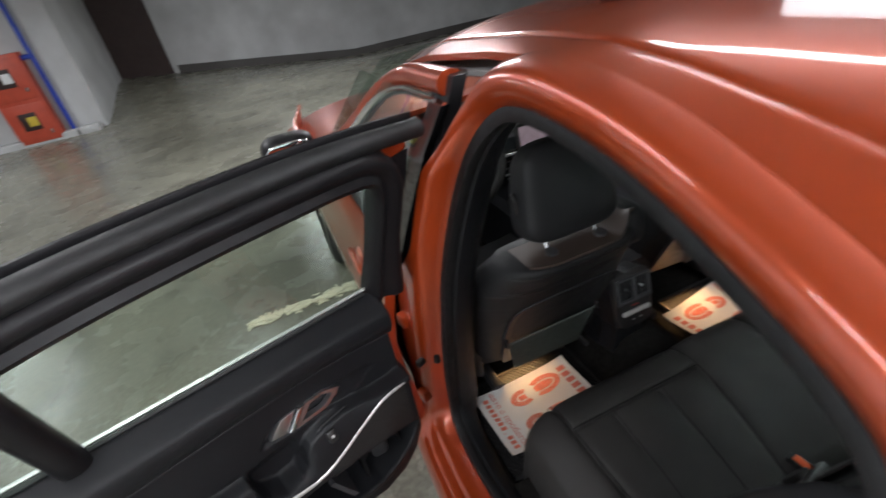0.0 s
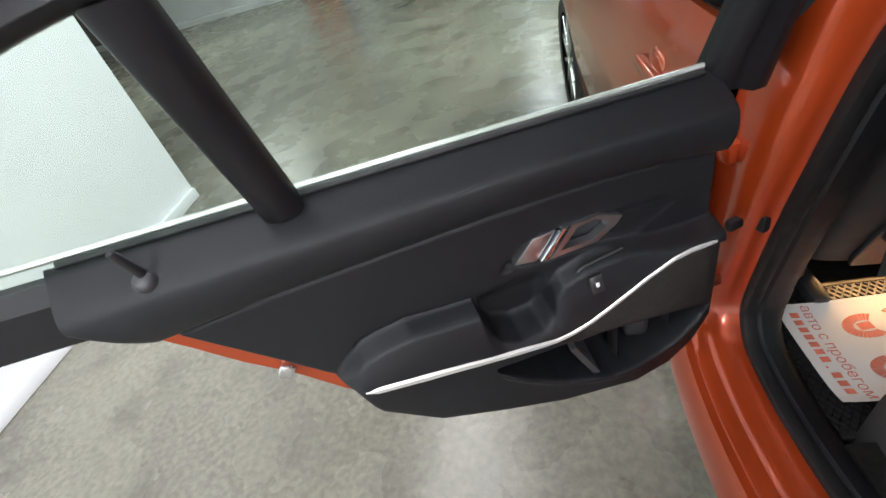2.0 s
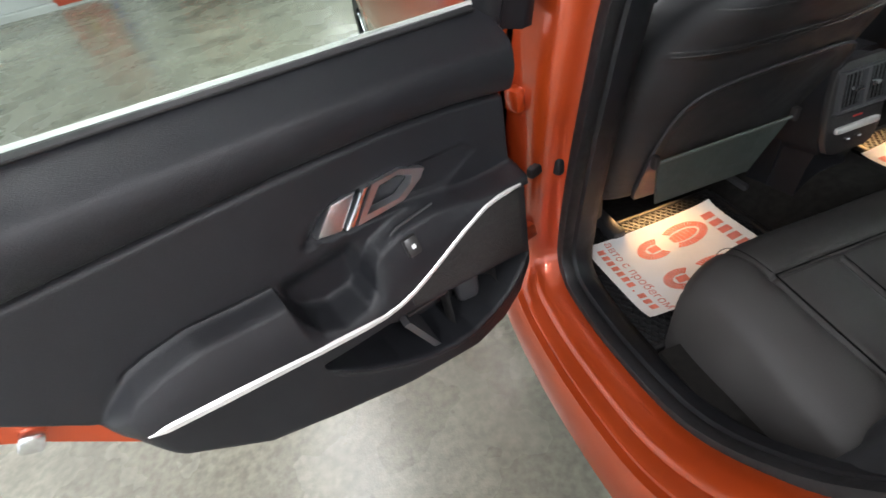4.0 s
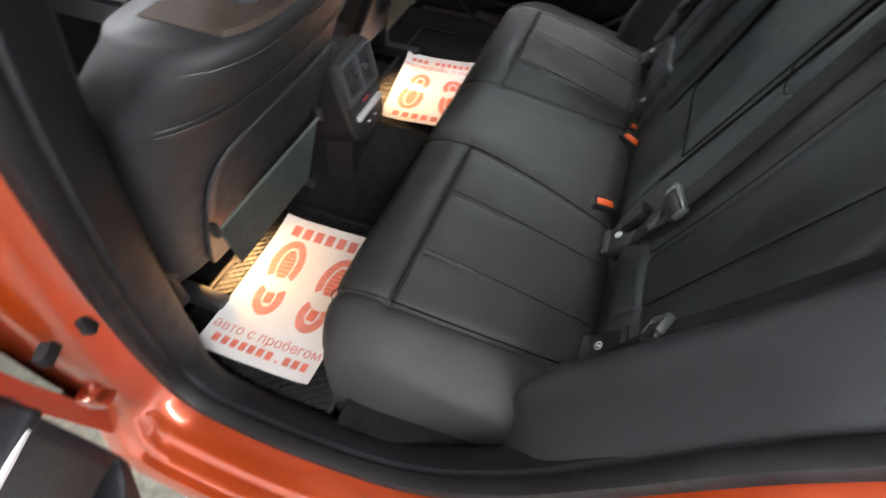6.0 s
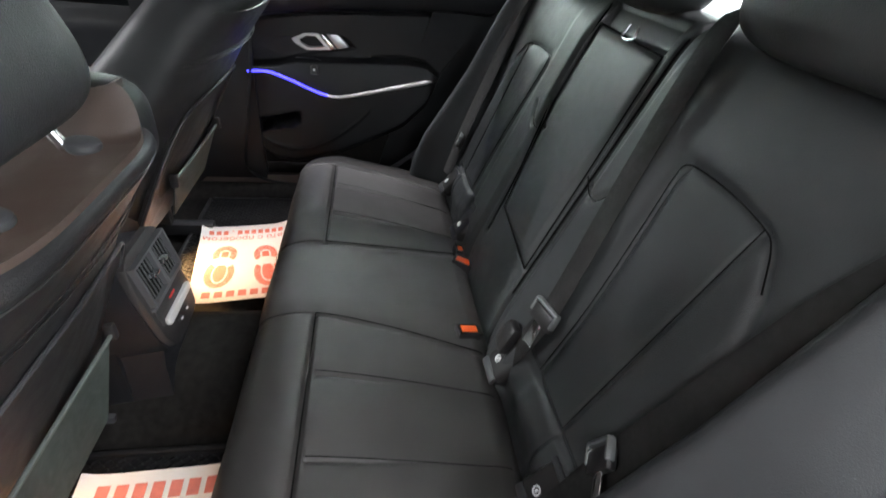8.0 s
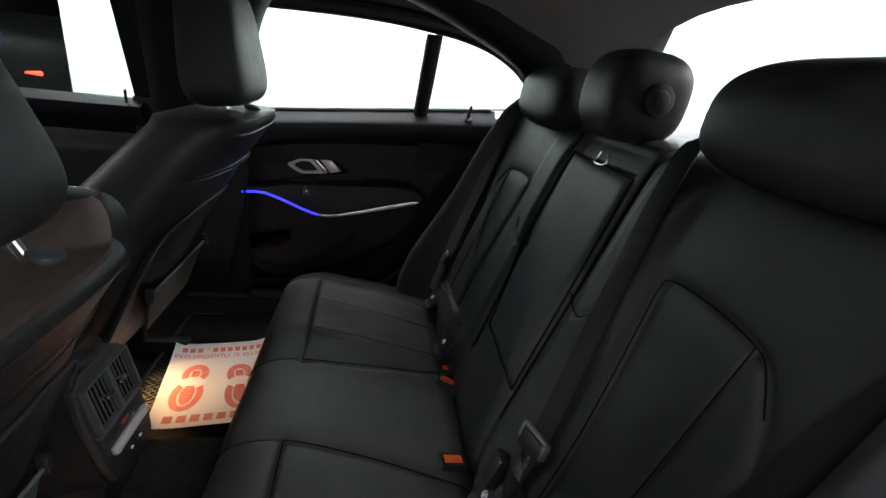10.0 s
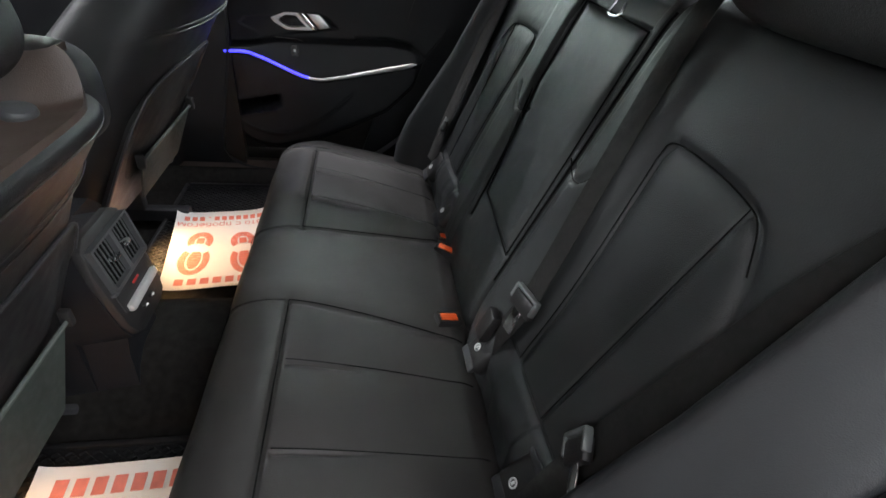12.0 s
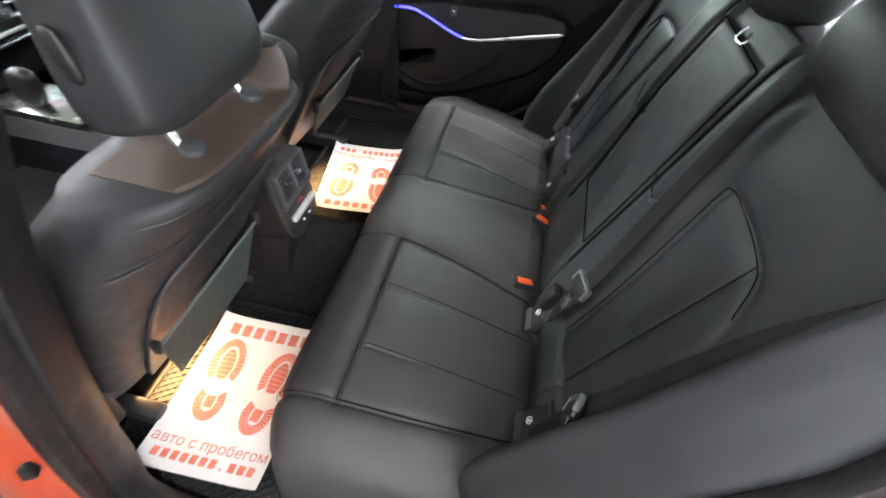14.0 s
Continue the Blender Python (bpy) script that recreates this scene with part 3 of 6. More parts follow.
for s in (-1, 1):
    y0 = -0.125 if s < 0 else 0.0
    gx0, gk = (0.772, 0.34) if s < 0 else (0.80, 0.48)
    fd = part("front_door", slab([[(XC + s * skin_x(z), y, z) for y in np.linspace(y0, 1.05, 24)] for z in np.linspace(0.20, 0.95, 26)], (-s * 0.03, 0, 0)), PAINT, car, "closed orange front door")
    part("inner_panel", slab([[(XC + s * (0.775 + 0.03 * math.exp(-((z - 0.86) / 0.02) ** 2) - 0.03 * step(z, 0.87, 0.95) * (1 - step(z, 0.95, 0.99)) + 0.05 * step(z, 0.95, 1.0)), y, z) for y in np.linspace(0.03, 1.05, 12)] for z in np.linspace(0.30, 0.97, 40)], (s * 0.03, 0, 0)), SOFT_PLASTIC, fd, "black front door lining")
    part("strip", sweep(spline([(XC + s * 0.755, 0.05, 0.70), (XC + s * 0.755, 0.35, 0.69), (XC + s * 0.755, 0.60, 0.73)], 20), strap(0.022, 0.01), (1, 0, 0)), CHROME, fd, "silver trim strip")
    part("lock_pin", cyl(0.004, 0.045, pose(XC + s * 0.765, 0.075, 0.975)), RUBBER, fd)
    part("glass", slab([[(XC + s * (gx0 - gk * (z - 0.93)), y, z) for y in (y0, 0.45, 1.05 - max(0, (z - 0.93)) * 1.5)] for z in (0.92, 1.13, 1.325)], (s * 0.004, 0, 0)), GLASS, fd).visible_shadow = False
    part("belt_trim", sweep([(XC + s * (0.784 if s < 0 else 0.845), y, 0.940 if s < 0 else 0.957) for y in (y0 - 0.01, 0.4, 0.8, 1.05)], strap(0.024, 0.012), (1, 0, 0.4)), BRIGHT, fd, "bright window trim")
    arch = [(-0.640, -0.20, 1.333), (-0.636, 0.04, 1.319), (-0.646, 0.20, 1.283), (-0.672, 0.33, 1.228), (-0.715, 0.55, 1.110), (-0.770, 0.90, 0.955)] if s < 0 else [(0.672, -0.06, 1.345), (0.652, 0.15, 1.378), (0.662, 0.42, 1.345), (0.742, 0.80, 1.155), (0.82, 1.10, 0.975)]
    part("roof_trim", sweep(spline([(XC + x, y, z) for x, y, z in arch], 40), strap(0.026, 0.014), (1, 0, 0.5)), BRIGHT, fd, "bright window arch trim")
    back = (lambda z: float(np.interp(z, [0.93, 1.10, 1.23, 1.33], [-0.135, -0.175, -0.215, -0.270]))) if s < 0 else (lambda z: -0.005 - 0.08 * (z - 0.93))
    part("window_post", slab([[(XC + s * (gx0 + 0.022 - gk * (z - 0.93)), back(z) + dy, z) for dy in (0, 0.03, 0.065)] for z in np.linspace(0.93, 1.335, 9)], (-s * 0.02, 0, 0)), GLOSS_BLACK, fd, "gloss black window post")
    hm = pose(XC + s * 0.870, 0.155, 0.810)
    part("handle", pillow(0.014, 0.105, 0.018, hm, 0.6, 0.7), PAINT, fd, "orange pull handle")
    part("handle_bowl", pillow(0.022, 0.062, 0.045, pose(XC + s * 0.845, 0.150, 0.812), 0.9, 0.9), PAINT, fd)
    mp = pose(XC + s * 0.93, 0.95, 1.0)
    mir_ob = part("mirror", pillow(0.115, 0.07, 0.07, mp, 0.5, 0.6), FRAME_BLACK, fd, "door mirror with a dark housing")
    part("mirror_glass", pillow(0.095, 0.006, 0.052, mp @ pose(0, -0.069, 0), 0.5, 0.6), MIRROR, mir_ob)
    part("mirror_foot", sweep([(XC + s * 0.80, 0.97, 0.945), (XC + s * 0.90, 0.95, 0.97)], circle(0.022, 10)), FRAME_BLACK, mir_ob)
    # front wing over the wheel
    rows = []
    for y in np.linspace(1.05, 2.25, 41):
        arch = 0.33 + math.sqrt(max(0.365 ** 2 - (y - 1.68) ** 2, 0)) if abs(y - 1.68) < 0.365 else 0.2
        rows.append([(XC + s * (skin_x(min(z, 0.9)) - 0.10 * step(y, 1.7, 2.3)), y, z) for z in np.linspace(max(arch, 0.2), 0.92, 14)])
    part("front_wing", slab(rows, (-s * 0.02, 0, 0)), PAINT, car, "orange front wing")
    wm = pose(XC + s * 0.755, 1.68, 0.33, 0, 90, 0)
    wheel = part("wheel", cyl(0.20, 0.10, wm, 36), RUBBER, car)
    prof = [(-0.11, 0.235), (-0.115, 0.29), (-0.09, 0.325), (0.0, 0.332), (0.09, 0.325), (0.115, 0.29), (0.11, 0.235)]
    part("tyre", grid([[wm @ Vector((r * math.cos(a), r * math.sin(a), w)) for w, r in prof] for a in np.linspace(0, 2 * math.pi, 49)]), TYRE, wheel, "black low profile tyre")
    rim = bmesh.new()
    for k in range(10):
        rbox((0.21, 0.022, 0.02), wm @ pose(0, 0, s * 0.095, 0, 0, 36 * k) @ pose(0.125, 0, 0), 0.005, bm=rim)
    part("rim", rim, CHROME, wheel, "alloy rim with ten spokes")

part("bonnet", slab([[(x, y, 0.985 - 0.08 * (y - 1.1) - 0.12 * abs((x - XC) / 0.85) ** 3) for x in np.linspace(XC - 0.86, XC + 0.86, 21)] for y in np.linspace(1.08, 2.3, 12)], (0, 0, -0.02)), PAINT, car, "orange bonnet")
part("windscreen", slab([[(x, 0.5 + 0.75 * t, 1.355 - 0.375 * t - 0.02 * abs((x - XC) / 0.6) ** 2) for x in np.linspace(XC - 0.55 - 0.12 * t, XC + 0.55 + 0.12 * t, 9)] for t in np.linspace(0, 1, 8)], (0, 0, -0.005)), GLASS, car).visible_shadow = False
part("rear_window", slab([[(x, -1.25 - 0.55 * t, 1.36 - 0.30 * t - 0.03 * abs((x - XC) / 0.6) ** 2) for x in np.linspace(XC - 0.53, XC + 0.53, 9)] for t in np.linspace(0, 1, 8)], (0, 0, -0.005)), GLASS, car).visible_shadow = False
part("parcel_shelf", slab([[(x, y, 1.045) for x in np.linspace(XC - 0.62, XC + 0.62, 9)] for y in np.linspace(-1.17, -1.80, 6)], (0, 0, -0.03)), HARD_PLASTIC, car, "grey parcel shelf behind the seat")
part("boot_lid", slab([[(x, y, 0.985 - 0.05 * abs((x - XC) / 0.7) ** 3) for x in np.linspace(XC - 0.75, XC + 0.75, 13)] for y in np.linspace(-1.80, -2.35, 6)], (0, 0, -0.02)), PAINT, car, "orange boot lid")
for s in (-1, 1):
    part("quarter_panel", slab([[(XC + s * (skin_x(min(z, 0.95)) + 0.045 - max(0, z - 0.95) * 0.62), y, z) for y in np.linspace(-1.12 - 0.1 * (z - 0.6), -2.35 + max(0, z - 1.0) * 2.2, 12)] for z in np.linspace(0.2, 1.28 if s < 0 else 0.97, 22)], (-s * 0.02, 0, 0)), PAINT, car, "orange rear quarter panel")

part("rear_bumper", pillow(0.86, 0.14, 0.36, pose(XC, -2.33, 0.60), 0.25, 0.4), PAINT, car, "orange rear bumper")
part("front_bumper", pillow(0.80, 0.16, 0.30, pose(XC, 2.30, 0.55), 0.3, 0.45), PAINT, car, "orange front bumper")

# floor pan with its tunnel
def pan_z(x, y):
    hump = 0.125 * math.exp(-abs((x + 0.09) / 0.135) ** 4)
    return 0.283 + hump + 0.05 * step(abs(x - XC), 0.68, 0.77)


part("floor_carpet", slab([[(x, y, pan_z(x, y)) for x in np.linspace(XC - 0.76, XC + 0.76, 61)] for y in np.linspace(-0.60, 1.2, 20)], (0, 0, -0.05)), CARPET, car, "dark brown floor carpet")
part("bench_plinth", slab([[(x, -0.455 - 0.02 * t, 0.27 + 0.08 * t) for x in np.linspace(XC - 0.70, XC + 0.70, 9)] for t in (0, 0.5, 1)], (0, -0.35, 0)), CARPET, car)
part("underbody", rbox((1.5, 3.4, 0.10), pose(XC, 0.0, 0.20), 0.02), RUBBER, car)

# inner sill on the closed side, and the roof rail that runs on to the windscreen
# the footwell lamp's warm glow is painted into the sill's brown
part("sill_trim", slab([[(XC + 0.745 + 0.03 * t, y, 0.28 + 0.075 * t) for y in np.linspace(-0.95, 0.0, 8)] for t in np.linspace(0, 1, 5)], (0.02, 0, 0)), WARM_LIT_BROWN, car, "inner sill lining browned as by the warm footwell lamp")
part("sill_ledge", slab([[(x, y, 0.352) for y in np.linspace(-0.95, 0.0, 8)] for x in (XC + 0.775, XC + 0.83, XC + 0.90)], (0, 0, -0.012)), CARPET, car, "dark ledge under the closed door")
part("sill_wall", slab([[(XC + 0.888, y, z) for y in np.linspace(-1.20, 0.02, 8)] for z in (0.30, 0.55, 0.88)], (0.006, 0, 0)), CARPET, car, "dark inner side behind the closed door")
for s in (-1, 1):
    line = [(-0.605, -0.22, 1.362), (-0.602, 0.04, 1.348), (-0.612, 0.20, 1.312), (-0.640, 0.34, 1.252), (-0.685, 0.56, 1.135), (-0.755, 0.92, 0.968)] if s < 0 else [(0.60, -0.16, 1.385), (0.605, 0.0, 1.392), (0.60, 0.20, 1.388), (0.625, 0.50, 1.345), (0.71, 0.85, 1.16), (0.80, 1.15, 0.985)]
    part("roof_rail", sweep(spline([(XC + x, y, z) for x, y, z in line], 40), circle(0.034, 12, 0.030), (0, 0, 1)), PAINT, car, "orange painted roof rail")

part("wheelhouse_trim", slab([[(0.792 - 0.10 * max(0, z - 0.75), y - 0.30 * (z - 0.5), z) for y in np.linspace(-0.68, -1.35, 8)] for z in np.linspace(0.28, 0.985, 8)], (0.02, 0, 0)), SOFT_PLASTIC, car, "black lining behind the closed door")

part("pillar_foot_trim", slab([[(XC + 0.772 - 0.02 * t * (1 - t), y, 0.28 + 0.70 * t) for y in np.linspace(-0.25, 0.06, 6)] for t in np.linspace(0, 1, 8)], (0.03, 0, 0)), SOFT_PLASTIC, car, "black lower pillar lining")

# striker, door check and hinge in the open door's jamb
sx, sy, sz = -0.785, -0.955, 0.735
st = part("striker_plate", rbox((0.006, 0.044, 0.056), pose(sx, sy, sz, -20, 0, 12), 0.003), CHROME, car, "steel striker plate")
part("striker_loop", sweep(spline([(sx, sy + 0.020, sz + 0.020), (sx - 0.028, sy + 0.030, sz + 0.028), (sx - 0.042, sy + 0.008, sz + 0.010), (sx - 0.028, sy - 0.012, sz - 0.006), (sx, sy - 0.012, sz - 0.016)], 24), circle(0.0075, 10), (0, 0, 1)), CHROME, st)
for dy, dz in ((0.010, 0.016), (-0.012, -0.017)):
    part("bolt", cyl(0.009, 0.01, pose(sx - 0.006, sy + 0.002 + dy, sz + dz, 0, 90, 0), 12, bevel=0.002), CHROME, st)
chk = part("door_check", rbox((0.075, 0.016, 0.022), pose(-0.828, -0.205, 0.655, 0, 0, 25), 0.005), RUBBER, car, "black door check strap")
part("check_box", rbox((0.018, 0.030, 0.036), pose(-0.806, -0.218, 0.655, 0, 0, 25), 0.005), RUBBER, chk)
for z in (0.78, 0.48):
    part("hinge", rbox((0.045, 0.035, 0.042), pose(-0.846, -0.165, z, 0, 0, 20), 0.008), PAINT, car, "orange painted door hinge")

# dashboard and wheel
dash = part("dashboard", loft([[(x, 0.64 + 0.03 * abs(x - XC), 0.58), (x, 0.62, 0.74), (x, 0.66, 0.86), (x, 0.80, 0.905), (x, 1.18, 0.93), (x, 1.18, 0.5), (x, 0.75, 0.5)] for x in np.linspace(XC - 0.72, XC + 0.72, 15)]), SOFT_PLASTIC, car, "black dashboard")
display = part("display", rbox((0.22, 0.02, 0.112), pose(0.080, 0.605, 0.872, -10, 0, 0), 0.006), BACK_PLASTIC, dash, "black display frame")
part("display_picture", rbox((0.195, 0.006, 0.086), pose(0.080, 0.593, 0.872, -10, 0, 0), 0.002), SCREEN_GLOW, display, "lit centre display")
part("display_band", rbox((0.195, 0.004, 0.018), pose(0.080, 0.589, 0.846, -10, 0, 0), 0.001), YELLOW, display, "yellow band on the display")
stack = part("centre_control", rbox((0.27, 0.03, 0.13), pose(0.02, 0.606, 0.755, -6, 0, 0), 0.008), GLOSS_BLACK, dash, "gloss black control stack")
for z, h, mat in ((0.812, 0.010, SILVER), (0.783, 0.004, CHROME), (0.752, 0.004, CHROME), (0.722, 0.008, SILVER), (0.700, 0.004, CHROME)):
    part("stack_bar", rbox((0.255, 0.008, h), pose(0.02, 0.587, z, -6, 0, 0), 0.0015), mat, stack, "silver bar between the controls")
for x in (-0.045, 0.07):
    part("stack_knob", cyl(0.020, 0.016, pose(x, 0.582, 0.772, 90, 0, 0), 20, bevel=0.003), CHROME, stack, "round silver knob")
part("red_light", rbox((0.05, 0.006, 0.012), pose(0.012, 0.580, 0.790), 0.003), mk("dim_red_light", (0.4, 0.02, 0.02), 0.4, emit=(1, 0.05, 0.03), estr=1.5), stack, "red hazard light")
part("glow_line", sweep([(0.42, 0.615, 0.760), (0.56, 0.615, 0.770), (0.72, 0.615, 0.785)], circle(0.005, 8)), BLUE_GLOW, dash, "blue ambient light line")
part("glow_trim", sweep([(0.42, 0.612, 0.775), (0.56, 0.612, 0.786), (0.72, 0.612, 0.802)], circle(0.006, 8)), SILVER, dash, "silver strip above the light line")
tun = part("tunnel_console", loft([[(-0.10 + a, y, z) for a, z in ((-0.11, 0.33), (-0.10, 0.62), (-0.07, 0.65), (0.07, 0.65), (0.10, 0.62), (0.11, 0.33))] for y in np.linspace(-0.17, 0.72, 10)]), SOFT_PLASTIC, car, "black centre tunnel console")
part("gear_trim", rbox((0.13, 0.26, 0.012), pose(-0.10, 0.36, 0.658), 0.005), CHROME, tun, "silver gear selector surround")
part("gear_lever", pillow(0.02, 0.035, 0.045, pose(-0.12, 0.38, 0.70), 0.7, 0.7), BACK_PLASTIC, tun)
wheel_m = pose(-0.40, 0.40, 0.93, 68, 0, 0)
stw = part("steering_wheel", sweep([wheel_m @ Vector((0.182 * math.cos(a), 0.182 * math.sin(a), 0)) for a in np.linspace(0, 2 * math.pi, 49)[:-1]], circle(0.016, 10), lambda p: (wheel_m.to_3x3() @ Vector((0, 0, 1))), closed=True), LEATHER, car, "black leather steering wheel with silver spokes")
part("hub", pillow(0.07, 0.06, 0.03, wheel_m, 0.6, 0.7), SOFT_PLASTIC, stw)
part("badge", cyl(0.022, 0.01, wheel_m @ pose(0, 0, 0.03), 20), mk("blue_badge", (0.05, 0.1, 0.35), 0.3), stw)
for a in (0, 180, 270):
    part("spoke", rbox((0.12, 0.04, 0.015), wheel_m @ pose(0, 0, 0.006, 0, 0, a) @ pose(0.115, 0, 0), 0.006), CHROME, stw, "silver spoke")


# ---- the rear bench ----
bench = thing("rear_bench", "black leather rear bench seat with stitched channels", "car seat", (XC, -0.7, 0.3))
FRONT_SEAM, BACK_EDGE = -0.507, -0.825
NEAR, FAR = (-0.562, -0.143), (0.102, 0.530)
NEAR_CHANNELS, FAR_CHANNELS = (-0.283, -0.439), (0.243, 0.399)


def drift(c, y):
    """How far a cushion seam wanders sideways towards the backrest."""
    far = {NEAR[1]: -0.053, NEAR[0]: 0.024, NEAR_CHANNELS[0]: -0.020, NEAR_CHANNELS[1]: -0.005, FAR[0]: 0.030, FAR[1]: -0.045, FAR_CHANNELS[0]: -0.030, FAR_CHANNELS[1]: -0.045}.get(c, 0.0)
    return far * np.clip((FRONT_SEAM - y) / 0.30, 0, 1.1) ** 1.4


def cushion():
    path = spline([(0, -0.445, 0.30), (0, -0.410, 0.36), (0, -0.392, 0.42), (0, -0.396, 0.468), (0, -0.43, 0.500), (0, -0.507, 0.508), (0, -0.65, 0.484), (0, -0.78, 0.456), (0, -0.825, 0.446), (0, -0.856, 0.420), (0, -0.870, 0.375)], 260)
    arr = np.array([list(p) for p in path])
    tang = np.gradient(arr, axis=0)
    nrm = np.stack([0 * tang[:, 0], -tang[:, 2], tang[:, 1]], 1)
    nrm = -nrm / np.linalg.norm(nrm, axis=1)[:, None]
    marks = [*NEAR, *FAR, *NEAR_CHANNELS, *FAR_CHANNELS]
    xs = dense(-0.712, 0.745, 0.007, marks)
    gx, gy = np.meshgrid(xs, arr[:, 1])
    gz = np.repeat(arr[:, 2][:, None], len(xs), 1)
    top = step(gz, 0.47, 0.495)
    disp = np.zeros_like(gx)
    for (a, b), chan in ((NEAR, NEAR_CHANNELS), (FAR, FAR_CHANNELS)):
        inside = step(gx, a - 0.01, a + 0.03) * (1 - step(gx, b - 0.03, b + 0.01)) * top * (1 - step(gy, -0.53, -0.49))
        disp += -0.006 * inside
        cuts = sorted([a, b, *chan])
        for p, q in zip(cuts[:-1], cuts[1:]):
            t = np.clip((gx - p) / (q - p), 0, 1)
            disp += 0.0040 * np.sin(math.pi * t) ** 0.7 * inside
        for c in chan:
            bend = c + drift(c, gy)
            d = np.abs(gx - bend) + 9 * (gy > FRONT_SEAM - 0.012)
            disp += (groove(d, 0.0035, 0.004) + groove(d, 0.0035, 0.018)) * top
        d = near_line(gx, gy, [(a, FRONT_SEAM), (b, FRONT_SEAM)])
        disp += groove(d, 0.007, 0.0042) + groove(d, 0.004, 0.016)
        disp += 0.003 * np.exp(-((gy - FRONT_SEAM - 0.03) / 0.03) ** 2) * step(gx, a - 0.02, a + 0.02) * (1 - step(gx, b - 0.02, b + 0.02))
    for c, w in ((NEAR[0], 1.7), (FAR[1], 1.2), (NEAR[1], 0.8), (FAR[0], 0.8)):
        run = c + drift(c, gy)
        disp += (groove(np.abs(gx - run), 0.0050 * w, 0.0042) + groove(np.abs(gx - run), 0.0035 * w, 0.016)) * np.where(gy > FRONT_SEAM, 0.45 if abs(c) < 0.2 else 0.9, 1)
    mid = step(gx, NEAR[1] - 0.01, NEAR[1] + 0.05) * (1 - step(gx, FAR[0] - 0.05, FAR[0] + 0.01))
    disp += 0.004 * mid * top
    disp += 0.0013 * np.sin(gx * 23 + 1.3 * np.sin(gy * 17)) * np.sin(gy * 19 + gx * 7)
    # ends fall away to the doors
    for side in (-1, 1):
        d = np.maximum(0, (NEAR[0] - gx) if side < 0 else (gx - FAR[1]))
        gz = gz - (0.16 * d + 2.2 * d * d + 0.15 * step(d, 0.09, 0.15) if side < 0 else 0.08 * d + 1.6 * d * d)
        if side < 0:
            disp += groove(np.abs(d - 0.088), 0.003, 0.006)
        gy = gy - (3.0 if side < 0 else 2.0) * d * d * step(gy, -0.60, -0.44)
    px = gx
    py = gy + nrm[:, 1][:, None] * disp
    pz = gz + nrm[:, 2][:, None] * disp
    rows = [[(px[i, j], py[i, j], pz[i, j]) for j in range(len(xs))] for i in range(len(arr))]
    ob = part("cushion", grid(rows), LEATHER, bench, "black leather cushion with stitched channels", angle=180)
    k0 = int(np.argmin(np.abs(arr[:, 1] - FRONT_SEAM) + (arr[:, 2] < 0.49)))
    k1 = int(np.argmin(np.abs(arr[:, 1] + 0.842) + (arr[:, 2] < 0.425)))
    kf = int(np.argmin(np.abs(arr[:, 2] - 0.33) + (arr[:, 1] < -0.45) * 9))

    def at(x, i):
        j = int(np.clip(np.searchsorted(xs, x), 1, len(xs) - 1))
        f = (x - xs[j - 1]) / (xs[j] - xs[j - 1])
        lift = 0.0012
        return Vector((x, gy[i, j] * f + gy[i, j - 1] * (1 - f) + nrm[i, 1] * lift, gz[i, j] * f + gz[i, j - 1] * (1 - f) + nrm[i, 2] * lift))

    def seam(pts, r=0.0016):
        part("seam", sweep(pts, circle(r, 6), (0.1, 0.2, 1)), SEAM, ob, "dark stitched seam")

    for (a, b), chan in ((NEAR, NEAR_CHANNELS), (FAR, FAR_CHANNELS)):
        seam([at(x, k0) for x in np.linspace(a, b, 60)], 0.0013)
        for c in chan:
            seam([at(c + float(drift(c, arr[i, 1])), i) for i in range(k0 + 4, k1, 3)], 0.0009)
    for c in (*NEAR, *FAR):
        seam([at(c + float(drift(c, arr[i, 1])), i) for i in range(k0, k1, 3)], 0.0014 if c == NEAR[0] else 0.0012)
        seam([at(c, i) for i in range(kf, k0 + 1, 3)], 0.0007)
    return ob


cushion()

# backrest: a leaning sheet with panels pressed into it
def lean_y(z):
    return -0.897 - 0.36 * (z - 0.58)


INSERT = [(-0.345, 0.56), (-0.342, 0.67), (-0.334, 0.75), (-0.318, 0.86), (-0.313, 0.898), (-0.322, 0.919), (-0.40, 0.922), (-0.466, 0.915), (-0.489, 0.904), (-0.517, 0.868), (-0.541, 0.815), (-0.550, 0.70), (-0.553, 0.56)]
HOOK = [(-0.148, 0.814), (-0.178, 0.798), (-0.203, 0.797), (-0.220, 0.812), (-0.238, 0.836)]
MIDDLE = [(-0.142, 0.612), (-0.138, 0.80), (-0.130, 1.008), (0.112, 1.014), (0.118, 0.86), (0.082, 0.70), (0.066, 0.63), (-0.142, 0.612)]
FAR_GAP = [(0.128, 1.05), (0.134, 0.86), (0.098, 0.70), (0.085, 0.56)]


